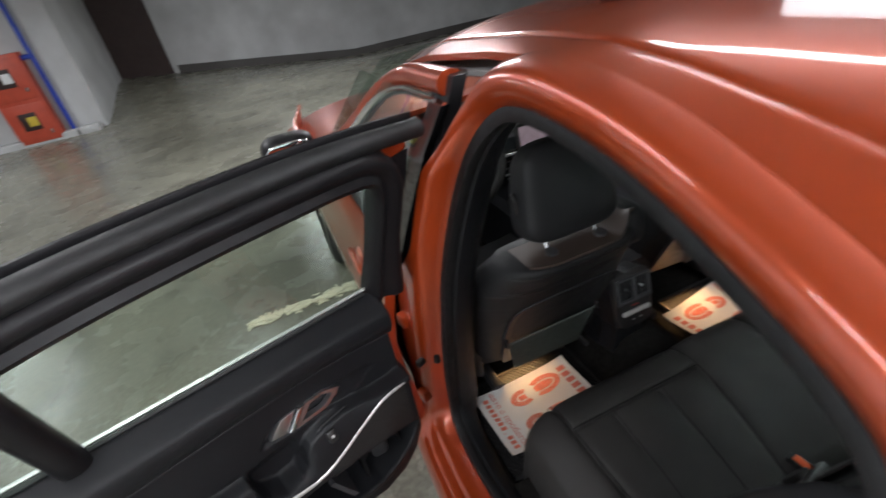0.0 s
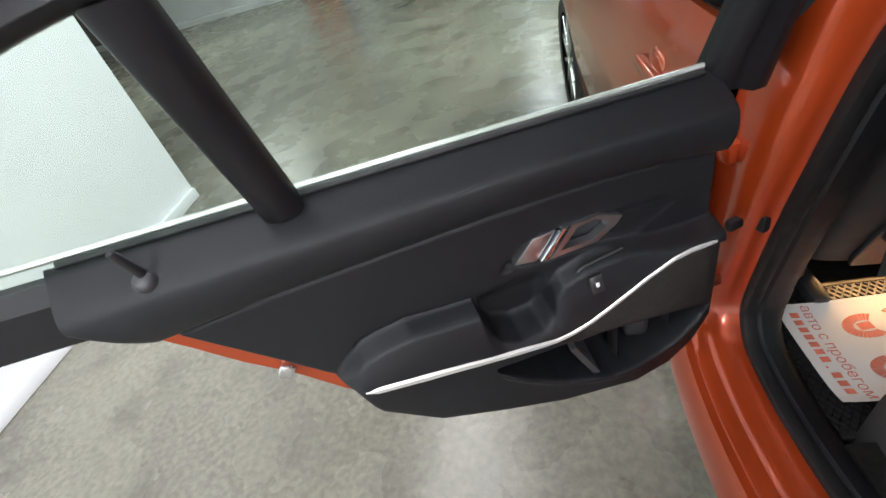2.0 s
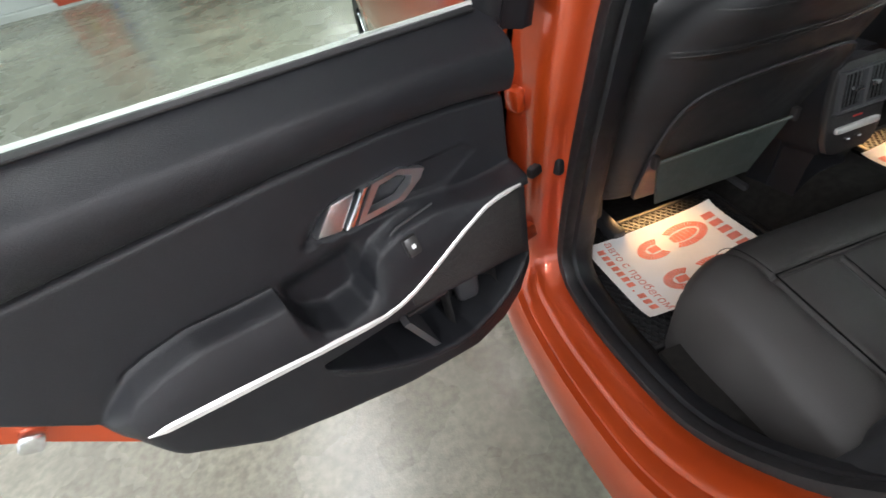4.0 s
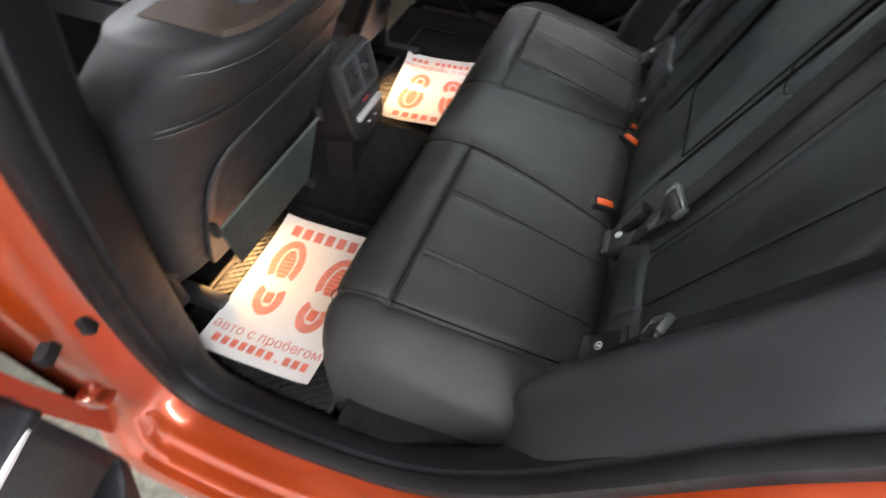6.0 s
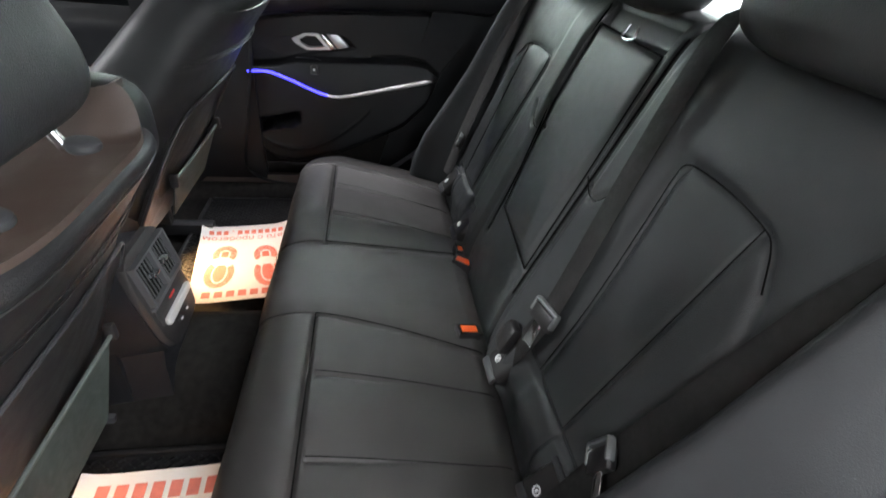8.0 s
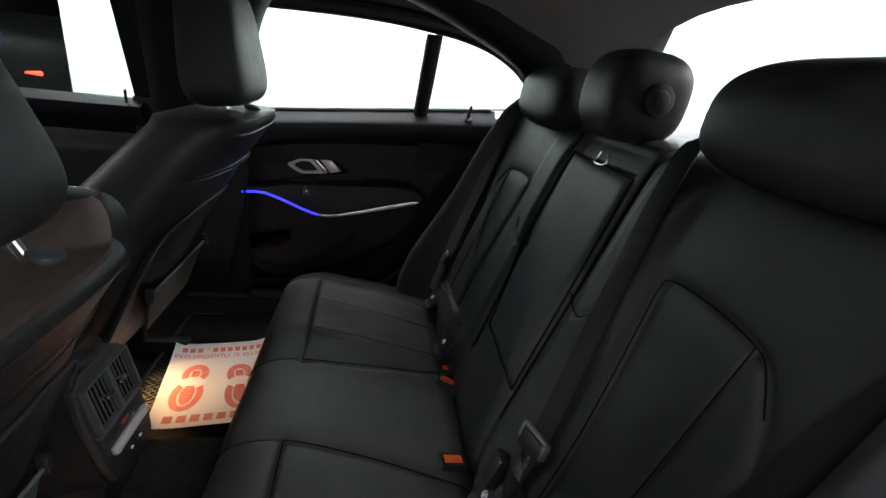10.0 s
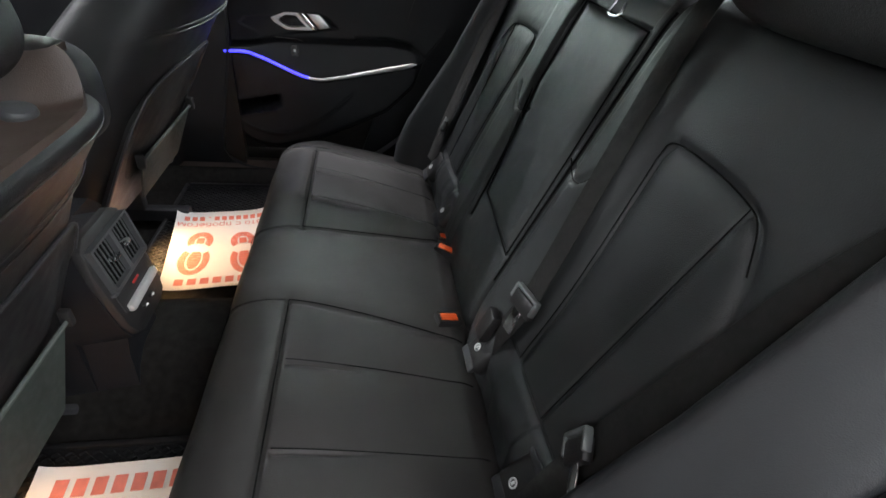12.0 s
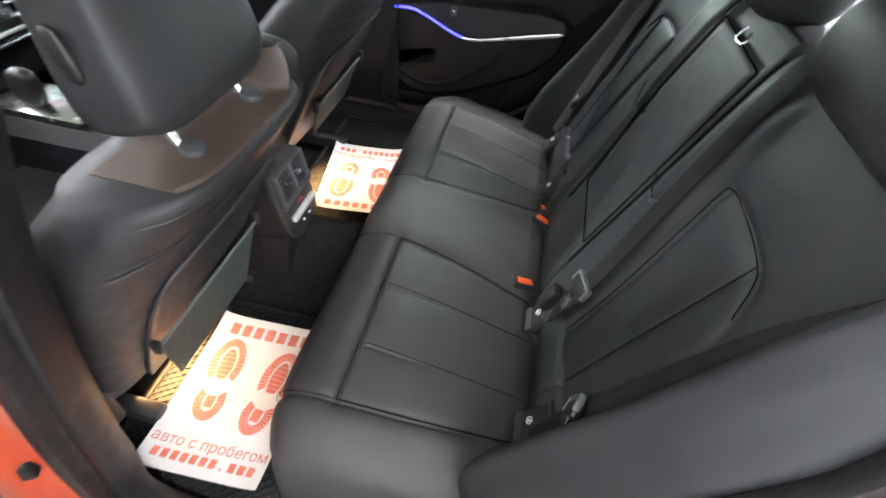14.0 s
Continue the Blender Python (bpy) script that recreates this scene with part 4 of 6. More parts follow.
def backrest():
    path = spline([(0, -0.855, 0.40), (0, -0.862, 0.46), (0, -0.876, 0.52), (0, -0.897, 0.58), (0, lean_y(0.7), 0.70), (0, lean_y(0.85), 0.85), (0, lean_y(0.97), 0.97), (0, -1.062, 1.030), (0, -1.086, 1.058), (0, -1.13, 1.068), (0, -1.20, 1.06)], 240)
    arr = np.array([list(p) for p in path])
    tang = np.gradient(arr, axis=0)
    nrm = np.stack([0 * tang[:, 0], tang[:, 2], -tang[:, 1]], 1)
    nrm = nrm / np.linalg.norm(nrm, axis=1)[:, None]
    xs = dense(-0.63, 0.57, 0.0055, [-0.46, -0.34, -0.316, -0.153, -0.14, 0.115, 0.256, 0.28, 0.40])
    gx, gz = np.meshgrid(xs, arr[:, 2])
    disp = np.zeros_like(gx)
    for s in (-1, 1):
        m = lambda x: x if s < 0 else 2 * XC - x
        X = gx if s < 0 else 2 * XC - gx
        ins = INSERT
        d = near_line(X, gz, ins)
        disp += groove(d, 0.0035, 0.0045) + groove(d, 0.003, 0.016)
        right_edge = np.interp(gz, [0.5, 0.56, 0.70, 0.815, 0.868, 0.904, 0.922], [-0.553, -0.553, -0.550, -0.541, -0.517, -0.489, -0.40])
        left_edge = np.interp(gz, [0.5, 0.67, 0.75, 0.86, 0.91], [-0.345, -0.342, -0.334, -0.318, -0.316])
        inside = step(X, right_edge, right_edge + 0.02) * (1 - step(X, left_edge - 0.02, left_edge)) * (1 - step(gz, 0.89, 0.92))
        disp += 0.003 * inside
        disp += groove(np.abs(X + 0.454 + 0.014 * (gz - 0.56) / 0.36) + 9 * (gz > 0.915), 0.0035, 0.0045)
        # strip beside the middle part, with its hooked seam
        disp += groove(np.abs(gx + 0.153) if s < 0 else near_line(gx, gz, FAR_GAP), 0.013, 0.0055)
        disp += groove(near_line(X, gz, HOOK), 0.007, 0.0045)
        disp += 0.010 * step(X, -0.30, -0.27) * (1 - step(X, -0.19, -0.17)) * (1 - step(gz, 0.98, 1.05))
        disp += 0.008 * step(-X, 0.56, 0.62)
        # bottom roll between the anchor covers
        disp += 0.012 * np.exp(-((gz - 0.50) / 0.035) ** 2) * step(-X, 0.25, 0.28) * (1 - step(-X, 0.46, 0.50))
        disp += groove(np.abs(gz - 0.550) + 9 * ((X < -0.51) | (X > -0.24)), 0.008, 0.006)
    mid = MIDDLE
    disp += groove(near_line(gx, gz, mid), 0.004, 0.005)
    mid_far = np.interp(gz, [0.63, 0.70, 0.86, 1.014], [0.066, 0.082, 0.118, 0.112])
    inm = step(gx, -0.137, -0.115) * (1 - step(gx, mid_far - 0.03, mid_far)) * step(gz, 0.61, 0.64) * (1 - step(gz, 0.99, 1.01))
    disp += 0.005 * inm
    disp -= 0.012 * step(gz, 1.010, 1.018) * (1 - step(gz, 1.05, 1.06)) * step(gx, -0.13, -0.12) * (1 - step(gx, 0.105, 0.115))
    py = arr[:, 1][:, None] + nrm[:, 1][:, None] * disp
    pz = gz + nrm[:, 2][:, None] * disp
    rows = [[(gx[i, j], py[i, j], pz[i, j]) for j in range(len(xs))] for i in range(len(arr))]
    ob = part("backrest", grid(rows), LEATHER_COOL_LIT, bench, "black leather backrest with stitched panels", angle=180)
    order = np.argsort(arr[:200, 2])

    def onto(x, z, lift=0.002):
        return Vector((x, float(np.interp(z, arr[:200, 2][order], arr[:200, 1][order])) + 0.93 * lift, z + 0.36 * lift))

    def seam(pts, r=0.0016, n=50, lift=0.002):
        part("seam", sweep([onto(q.x, q.y, lift) for q in spline([(x, z, 0) for x, z in pts], n)], circle(r, 6), (0, 1, 0.3)), SEAM, ob, "dark stitched seam")

    for s in (-1, 1):
        m = lambda x: x if s < 0 else 2 * XC - x
        ins = [INSERT[0]] + [q for q in INSERT[1:-1] if q[1] > 0.6] + [INSERT[-1]]
        seam([(m(x), z) for x, z in ins[:10]], 0.0010, 90)
        seam([(m(-0.454), 0.56), (m(-0.458), 0.68), (m(-0.463), 0.80), (m(-0.468), 0.914)], 0.0009)
        seam([(-0.153, z) for z in (0.56, 0.70, 0.85, 1.0, 1.04)] if s < 0 else FAR_GAP[::-1], 0.0020, lift=-0.001)
        seam([(m(x), z) for x, z in HOOK], 0.0012, lift=0.004)
    for a, b in zip(mid[:-1], mid[1:]):
        seam([a, ((a[0] + b[0]) / 2, (a[1] + b[1]) / 2), b], 0.0016, 16)
    return ob


backrest()

# side bolsters stand proud of the backrest beside the doors
for s in (-1, 1):
    rows = []
    for z in np.linspace(0.40, 1.10, 50):
        yc = float(np.interp(z, [0.40, 0.46, 0.52, 0.60, 0.68, 0.80, 0.97, 1.06, 1.10], [-0.755, -0.742, -0.747, -0.778, -0.824, -0.892, -0.968, -1.02, -1.065]))
        yo = float(np.interp(z, [0.40, 0.47, 0.67, 0.74, 0.90, 1.05, 1.10], [-0.74, -0.775, -0.885, -0.925, -1.01, -1.085, -1.10]))
        xo = float(np.interp(z, [0.40, 0.62, 0.75, 0.90, 1.1], [-0.742, -0.722, -0.705, -0.690, -0.645]))
        xi = -0.600
        pts = spline([(xi + 0.01, lean_y(z) - 0.02, z), (xi, lean_y(z) + 0.03, z), (-0.606, (yc + lean_y(z)) / 2, z), (-0.612, yc - 0.010, z), (-0.625, yc, z), (-0.652, yc - 0.006 + (yo - yc) * 0.22, z), (xo * 0.45 - 0.625 * 0.55 - 0.012, yc + (yo - yc) * 0.55, z), (xo, yo, z), (xo - 0.004, yo - 0.04, z)], 34)
        rows.append(pts if s < 0 else [mir(p) for p in pts])
    part("side_bolster", grid(rows), LEATHER_SOFT, bench, "smooth black leather side bolster", angle=180)

# head restraints
def rear_headrest(x, wide, tall, y, z):
    def shape(q):
        t = (q.z / tall + 1) / 2
        return Vector((q.x * (1 - 0.10 * t * t), q.y * (0.95 + 0.15 * math.sin(t * 2.6)) - 0.035 * t + 0.012, q.z + 0.012 * (q.y / 0.06)))
    h = part("headrest", pillow(wide, 0.066, tall, pose(x, y, z, -8, 0, 0), 0.42, 0.62, 56, 30, shape), LEATHER_COOL_LIT, bench, "black leather head restraint", angle=180)
    for s in (-1, 1):
        part("post", sweep([(x + s * wide * 0.42, y - 0.035, z - tall - 0.03), (x + s * wide * 0.42, y - 0.01, z - tall * 0.7)], circle(0.006, 10), (0, 1, 0)), BRIGHT, h, "steel post")
    return h


rear_headrest(-0.425, 0.158, 0.066, -1.080, 1.118)
rear_headrest(0.325, 0.160, 0.070, -1.085, 1.108)
mh = rear_headrest(0.004, 0.084, 0.076, -1.085, 1.130)
part("knob", cyl(0.026, 0.02, pose(-0.079, -1.088, 1.130, 0, 90, 0), 28, bevel=0.003), HARD_PLASTIC, mh, "round side button")
part("knob_cap", cyl(0.016, 0.016, pose(-0.086, -1.088, 1.130, 0, 90, 0), 24, bevel=0.004), HARD_PLASTIC, mh)

# child seat anchor covers and their round marks
for x in (-0.512, -0.266, 0.200, 0.45):
    cm = pose(x, -0.866, 0.496, 36, 0, 0)
    cov = part("anchor_cover", rbox((0.070, 0.030, 0.086), cm, 0.012, 3), BACK_PLASTIC, bench, "dark plastic anchor cover")
    part("cover_edge", rbox((0.066, 0.008, 0.012), cm @ pose(0, 0.0145, 0.034), 0.004), HARD_PLASTIC, cov)
    m = cm @ pose(0.004, 0.0155, -0.012, -90, 0, 0)
    part("mark", sweep([m @ Vector((0.0065 * math.cos(a), 0.0065 * math.sin(a), 0.001)) for a in np.linspace(0, 2 * math.pi, 25)[:-1]], circle(0.0014, 6), lambda p: cm.to_3x3() @ Vector((0, 1, 0)), closed=True), WHITE_PRINT, cov, "round white mark")
    part("mark_bar", rbox((0.004, 0.006, 0.002), m @ pose(0, 0, 0.001), 0), WHITE_PRINT, cov)
    part("hook_edge", rbox((0.060, 0.010, 0.018), cm @ pose(0, 0.012, -0.040), 0.004), HARD_PLASTIC, cov)
part("tether_clip", sweep(spline([(-0.020, -1.060, 1.030), (-0.024, -1.052, 1.012), (0.010, -1.050, 1.010), (0.012, -1.060, 1.030)], 20), circle(0.0028, 8), (0, 1, 0)), CHROME, bench, "steel loop under the middle head restraint")

# ---- belts and buckles ----
def buckle(x, y, z, tilt, yaw=0):
    m = pose(x, y, z, tilt, 0, yaw)
    b = thing("seatbelt_buckle", "black seatbelt buckle with an orange release button", "buckle", m.translation, "rear buckles")
    part("case", rbox((0.036, 0.054, 0.050), m @ pose(0, 0, -0.012), 0.007), BACK_PLASTIC, b)
    part("rim", ring_plate([(-0.016, -0.025), (0.016, -0.025), (0.016, 0.025), (-0.016, 0.025)], [(-0.011, -0.020), (0.011, -0.020), (0.011, 0.020), (-0.011, 0.020)], lambda p, w, q: m @ Vector((p, q, w)), 0.010, 0.017), BACK_PLASTIC, b)
    part("button", rbox((0.020, 0.037, 0.008), m @ pose(0, 0, 0.0135), 0.003), ORANGE_PLASTIC, b, "orange release button")
    return b


buckle(-0.150, -0.812, 0.446, 12, 8)
buckle(0.150, -0.852, 0.436, 14, 4)
buckle(0.102, -0.842, 0.436, 12, -24)


def tongue(m, belt):
    t = part("tongue", rbox((0.060, 0.014, 0.030), m, 0.005), BACK_PLASTIC, belt, "black buckle tongue body")
    part("blade", rbox((0.024, 0.003, 0.044), m @ pose(0, 0.002, -0.034), 0.001), BRIGHT, t, "steel blade")
    part("slot_bar", rbox((0.062, 0.012, 0.007), m @ pose(0, 0.003, 0.020), 0.003), TONGUE_STEEL, t, "grey steel slot bar")
    for e in (-1, 1):
        part("side_bar", rbox((0.007, 0.012, 0.026), m @ pose(e * 0.0285, 0.003, 0.008), 0.003), TONGUE_STEEL, t)


def belt(label, pts, m, face, width=0.047):
    b = thing("seat_belt", label, "seat belt", pts[-1], "rear belts")
    part("webbing", sweep(spline(pts, 50), strap(width, 0.0016), face), BELT, b, "dark woven webbing")
    tongue(m, b)
    return b


front = lambda z, lift=0.012: lean_y(z) + lift
belt("dark woven seat belt lying over the middle of the backrest", [(-0.175, -1.16, 1.092), (-0.200, -1.090, 1.085), (-0.228, front(1.0), 1.0), (-0.256, front(0.85, 0.016), 0.85), (-0.290, front(0.66, 0.016), 0.66), (-0.290, front(0.57, 0.018), 0.57), (-0.268, -0.862, 0.50)],
     pose(-0.293, -0.895, 0.628, 22, 4, 12), (0, 1, 0.38))
belt("dark woven seat belt running down beside the side bolster", [(-0.66, -1.16, 1.16), (-0.625, -1.065, 1.06), (-0.592, front(0.93, 0.024), 0.93), (-0.578, front(0.84, 0.026), 0.84), (-0.568, front(0.74, 0.028), 0.74), (-0.558, front(0.66, 0.030), 0.66), (-0.550, -0.868, 0.57), (-0.545, -0.845, 0.49)],
     pose(-0.552, front(0.645, 0.040), 0.645, 22, 66, 0), (0.1, 1, 0.38))
belt("dark woven seat belt beside the closed door", [(0.60, -1.16, 1.16), (0.565, -1.065, 1.06), (0.532, front(0.93, 0.024), 0.93), (0.515, front(0.80, 0.026), 0.80), (0.500, front(0.65, 0.028), 0.65), (0.492, -0.85, 0.50)],
     pose(0.508, -0.885, 0.610, 22, -5, -20), (-0.35, 1, 0.45))
part("stub", rbox((0.036, 0.020, 0.06), pose(-0.255, -0.858, 0.545, 20, 0, 0), 0.006), BACK_PLASTIC, bench, "black belt stub")

# ---- front seats ----
def lean_back(z, lean):
    return -0.175 - lean * (z - 0.57)


def bow(z):
    return float(np.interp(z, [0.50, 0.70, 0.945], [0.022, 0.030, 0.056]))


def front_seat(xm, s, label, top, head, lift=0.0, lean=0.40):
    """xm: the seat's middle; s: 1 where its door lies to the left; top: height of the shoulder ledge; head: the head restraint's middle and half height; lift: how far it is wound up on its rails; lean: the slope of its back."""
    hx, hy, hz, hh, hw, tip = head
    seat_y = lambda z: lean_back(z, lean)
    thick = lambda z: float(np.interp(z, [0.425, 0.70, 0.80, 0.945], [0.19, 0.20, 0.165, 0.115]))
    squash = lambda z: z if z < 0.80 else 0.80 + (z - 0.80) * (top - 0.80) / 0.145
    flat_end = lambda z: 2.0 + 2.5 * float(step(z, 0.80, 0.93))
    seat = thing("front_seat", label, "car seat", (xm, 0.1, 0.3), "front seats")
    wide = lambda z: float(np.interp(z, [0.40, 0.45, 0.62, 0.76, 0.84, 0.90, 0.93, 0.945], [0.240, 0.252, 0.262, 0.256, 0.240, 0.220, 0.204, 0.190]))
    rows = []
    for z in np.linspace(0.425, 0.945, 60):
        w, y = wide(z), seat_y(z) + 0.010 * step(z, 0.930, 0.945)
        deep = thick(z)
        ridge = float(-0.006 * np.exp(-((z - 0.824) / 0.006) ** 2))
        ring = []
        for a in np.linspace(0, 2 * math.pi, 65)[:-1]:
            ca, sa = math.cos(a), math.sin(a)
            qx = w * math.copysign(abs(ca) ** 0.36, ca)
            qy = (deep / 2) * math.copysign(abs(sa) ** 0.5, sa)
            back = bow(z) * (1 - abs(qx / w) ** flat_end(z)) if sa < 0 else 0
            ring.append((xm + qx, y + deep / 2 + qy - (back - ridge) * (1 if sa < -0.2 else 0) * (0.4 + 0.6 * step(z, 0.4, 0.6)), squash(z)))
        rows.append(ring)
    back = part("backrest", loft(rows), LEATHER_FRONT, seat, "black leather backrest with a stitched seam", angle=75)
    rear_y = lambda z, t: seat_y(z) + thick(z) / 2 * (1 - (1 - abs(t) ** 5.56) ** 0.25) - bow(z) * (1 - abs(t) ** flat_end(z))
    for z0, out, r in ((0.824, 0.0062, 0.0011), (0.832, 0.0015, 0.0009), (0.915, 0.0004, 0.0014)):
        part("stitching", sweep([(xm + t * wide(z0), rear_y(z0, t) - out, squash(z0)) for t in np.linspace(-0.93, 0.93, 44)], circle(r, 6)), BACK_PLASTIC, back, "raised seam across the seat back")
    if s > 0:
        tray = []
        for v in np.linspace(0, 1, 9):
            row = []
            for t in np.linspace(-0.80, 1.0, 37):
                back_y = rear_y(0.945, min(abs(t), 0.9)) + 0.014
                rise = 0.040 * float(step(t, 0.52, 0.92)) + 0.006 * math.exp(-(v / 0.10) ** 2)
                row.append((xm + t * 0.185, back_y + (hy + 0.02 - back_y) * v, top + 0.0015 + rise))
            tray.append(row)
        # the brown is warm reflected light put into the panel's colour
        part("shoulder_tray", slab(tray, (0, 0, -0.012)), WARM_LIT_BROWN, back, "smooth panel round the posts, browned as by warm light")
        part("shoulder_wing", pillow(0.034, 0.075, 0.060, pose(xm + 0.188, seat_y(0.93) + 0.055, top - 0.012), 0.6, 0.6), LEATHER_FRONT, back, "raised leather shoulder")
    # hard back panel under an arched edge, with its net pocket
    ac = 0.02 * s
    half_arch = [(0.180, 0.43), (0.186, 0.46), (0.194, 0.58), (0.190, 0.67), (0.166, 0.722), (0.10, 0.746)]
    arch = [(ac - a, b) for a, b in half_arch] + [(ac, 0.753)] + [(ac + a, b) for a, b in half_arch[::-1]]
    onto = lambda a, w, b: Vector((xm + a, seat_y(b) - (bow(b) - 0.001) * (1 - (a / 0.26) ** 2) - w, b))
    rows = []
    for v in np.linspace(0, 1, 26):
        z = 0.42 + 0.333 * v
        half = float(np.interp(z, [0.345, 0.46, 0.58, 0.67, 0.722, 0.746, 0.754], [0.16, 0.186, 0.194, 0.190, 0.166, 0.10, 0.02]))
        rows.append([onto(ac + half * t, 0.004 - 0.010 * (1 - t * t) ** 0.5 * (1 - abs(2 * v - 1) ** 6), z) for t in np.linspace(-1, 1, 31)])
    panel = part("back_panel", slab(rows, (0, 0.012, 0)), BACK_PLASTIC, seat, "dark hard plastic back panel")
    part("panel_edge", sweep(spline([onto(a, 0.004, b) for a, b in arch], 70), circle(0.0032, 8), (0, 1, 0)), HARD_PLASTIC, panel, "raised edge of the back panel")
    def net(t, v):
        a = (-0.030 * s + 0.120 * t) * (1 - v) + (-0.008 * s + 0.160 * t) * v
        b = 0.447 + 0.118 * v
        return Vector((xm + a, -0.197 - 0.010 * v - 2.5 * (lean - 0.40) * (b - 0.565), b))
    part("net_pocket", slab([[net(t, v) for t in np.linspace(-1, 1, 21)] for v in np.linspace(0, 1, 9)], (0, 0.004, 0)), MESH_NET, panel, "grey green net pocket")
    part("pocket_hem", sweep([net(t, 1) + Vector((0, -0.001, 0.002)) for t in np.linspace(-1.02, 1.02, 24)], circle(0.0035, 8)), mk("net_hem", (0.10, 0.115, 0.105), 0.6), panel)
    for t in (-1, 1):
        part("pocket_tab", rbox((0.012, 0.016, 0.030), Matrix.Translation(net(t * 1.03, 1.06)), 0.003), BACK_PLASTIC, panel)
    def shape(q):
        t = (q.z / hh + 1) / 2
        return Vector((q.x * (1.06 - 0.30 * t), q.y * (1.05 - 0.25 * t), q.z))
    head_ob = part("headrest", pillow(hw, 0.062, hh, pose(hx, hy, hz, tip, 0, 0), 0.42, 0.5, 52, 30, shape), LEATHER_FRONT, seat, "black leather head restraint", angle=180)
    part("side_button", pillow(0.006, 0.011, 0.030, pose(hx - s * (hw - 0.008), hy, hz - 0.01, tip, 0, 0), 0.7, 0.7), BACK_PLASTIC, head_ob)
    for d in (-0.075, 0.075):
        cy = -0.310 if s > 0 else hy - 0.030
        part("post", sweep([(hx + d, cy - 0.004, top - 0.03), (hx + d, hy - 0.012, hz - hh * 0.6)], circle(0.007, 10), (0, 1, 0)), BRIGHT, head_ob, "steel post")
        part("post_collar", cyl(0.017, 0.012, pose(hx + d, cy - 0.004, top + 0.006, 10, 0, 0), 24, bevel=0.005), VENT_GREY, head_ob)
    rows = []
    for y in np.linspace(-0.12, 0.42, 16):
        k = 1 - abs((y - 0.15) / 0.30) ** 6 * 0.12
        rows.append([(xm + 0.255 * t, y, 0.50 + 0.03 * abs(t) ** 3 + 0.02 * k) for t in np.linspace(-1, 1, 17)])
    part("cushion", slab(rows, (0, 0, -0.08)), LEATHER_FRONT, seat, "black leather seat cushion")
    for d in (-0.19, 0.19):
        part("rail", rbox((0.035, 0.60, 0.04), pose(xm + d, 0.16, 0.315 - lift), 0.006), HARD_PLASTIC, seat, "seat rail on the carpet")
        part("rail_foot", rbox((0.03, 0.05, 0.07 + lift), pose(xm + d, 0.0, 0.36 - lift / 2), 0.006), HARD_PLASTIC, seat)
    part("base", rbox((0.40, 0.42, 0.06), pose(xm, 0.18, 0.40), 0.01), BACK_PLASTIC, seat)
    part("side_cover", rbox((0.03, 0.46, 0.10), pose(xm - s * 0.235, 0.12, 0.42), 0.012), BACK_PLASTIC, seat)
    part("recline_pivot", cyl(0.035, 0.03, pose(xm - s * 0.235, -0.06, 0.40, 0, 90, 0), 22, bevel=0.006), HARD_PLASTIC, seat)
    seat.location.z += lift
    return seat


front_seat(-0.405, 1, "black leather driver seat with a net pocket behind", 0.914, (-0.398, -0.252, 1.060, 0.124, 0.142, -14))
front_seat(0.265, -1, "black leather passenger seat with a net pocket behind", 0.930, (0.255, -0.335, 1.060, 0.116, 0.140, -6), 0.085, 0.52)

# ---- rear vent tower of the centre console ----
VX = -0.137
TILT = pose(VX, -0.272, 0.478, -11.6) @ Matrix.Diagonal((1, 1, 0.78, 1)) @ pose(-VX, 0.241, -0.428)


def leaning(bm):
    """The console face leans back towards its top."""
    bmesh.ops.transform(bm, matrix=TILT, verts=bm.verts)
    return bm


tower = thing("rear_console", "black rear console tower with air vents and a silver strip", "console", (VX, -0.22, 0.33))
side = [(-0.060, 0.440), (-0.070, 0.475), (-0.074, 0.60), (-0.066, 0.665), (-0.045, 0.682), (0.045, 0.682), (0.066, 0.665), (0.074, 0.60), (0.070, 0.475), (0.060, 0.440), (0.04, 0.428), (-0.04, 0.428)]
part("body", leaning(outline([(a * 1.03, b) for a, b in side], lambda a, w, b: Vector((VX + a, -0.215 + w, b - 0.008)), -0.012, 0.10, 0.0)), SOFT_PLASTIC, tower)
part("neck", loft([[(VX + a, y, z) for a, y in ((-0.050 - k, -0.262 + e), (0.050 + k, -0.262 + e), (0.056 + k, -0.11), (-0.056 - k, -0.11))] for z, k, e in ((0.30, 0.035, 0.0), (0.36, 0.016, 0.022), (0.43, 0.006, 0.024), (0.50, 0.006, 0.012), (0.62, 0.010, 0.035))]), SOFT_PLASTIC, tower)
part("face", leaning(outline(side, lambda a, w, b: Vector((VX + a, -0.227 - w, b)), 0.0, 0.014, 0.006)), BACK_PLASTIC, tower, "dark console face")
for s in (-1, 1):
    vent = part("vent", leaning(rbox((0.056, 0.006, 0.096), pose(VX + s * 0.031, -0.2395, 0.609), 0.002)), SEAM, tower, "dark air vent")
    for k in range(5):
        part("slat", leaning(rbox((0.0024, 0.0020, 0.092), pose(VX + s * 0.031 - 0.0195 + 0.0098 * k, -0.2438, 0.609), 0.0006)), VENT_GREY, vent)
    part("vent_frame", leaning(ring_plate([(-0.031, -0.051), (0.031, -0.051), (0.031, 0.051), (-0.031, 0.051)], [(-0.026, -0.046), (0.026, -0.046), (0.026, 0.046), (-0.026, 0.046)], lambda a, w, b: Vector((VX + s * 0.031 + a, w, 0.609 + b)), -0.238, -0.2520)), VENT_GREY, vent)
    part("vent_tab", leaning(rbox((0.020, 0.012, 0.010), pose(VX + s * 0.020, -0.250, 0.610), 0.003)), CHROME, vent, "silver vent tab")
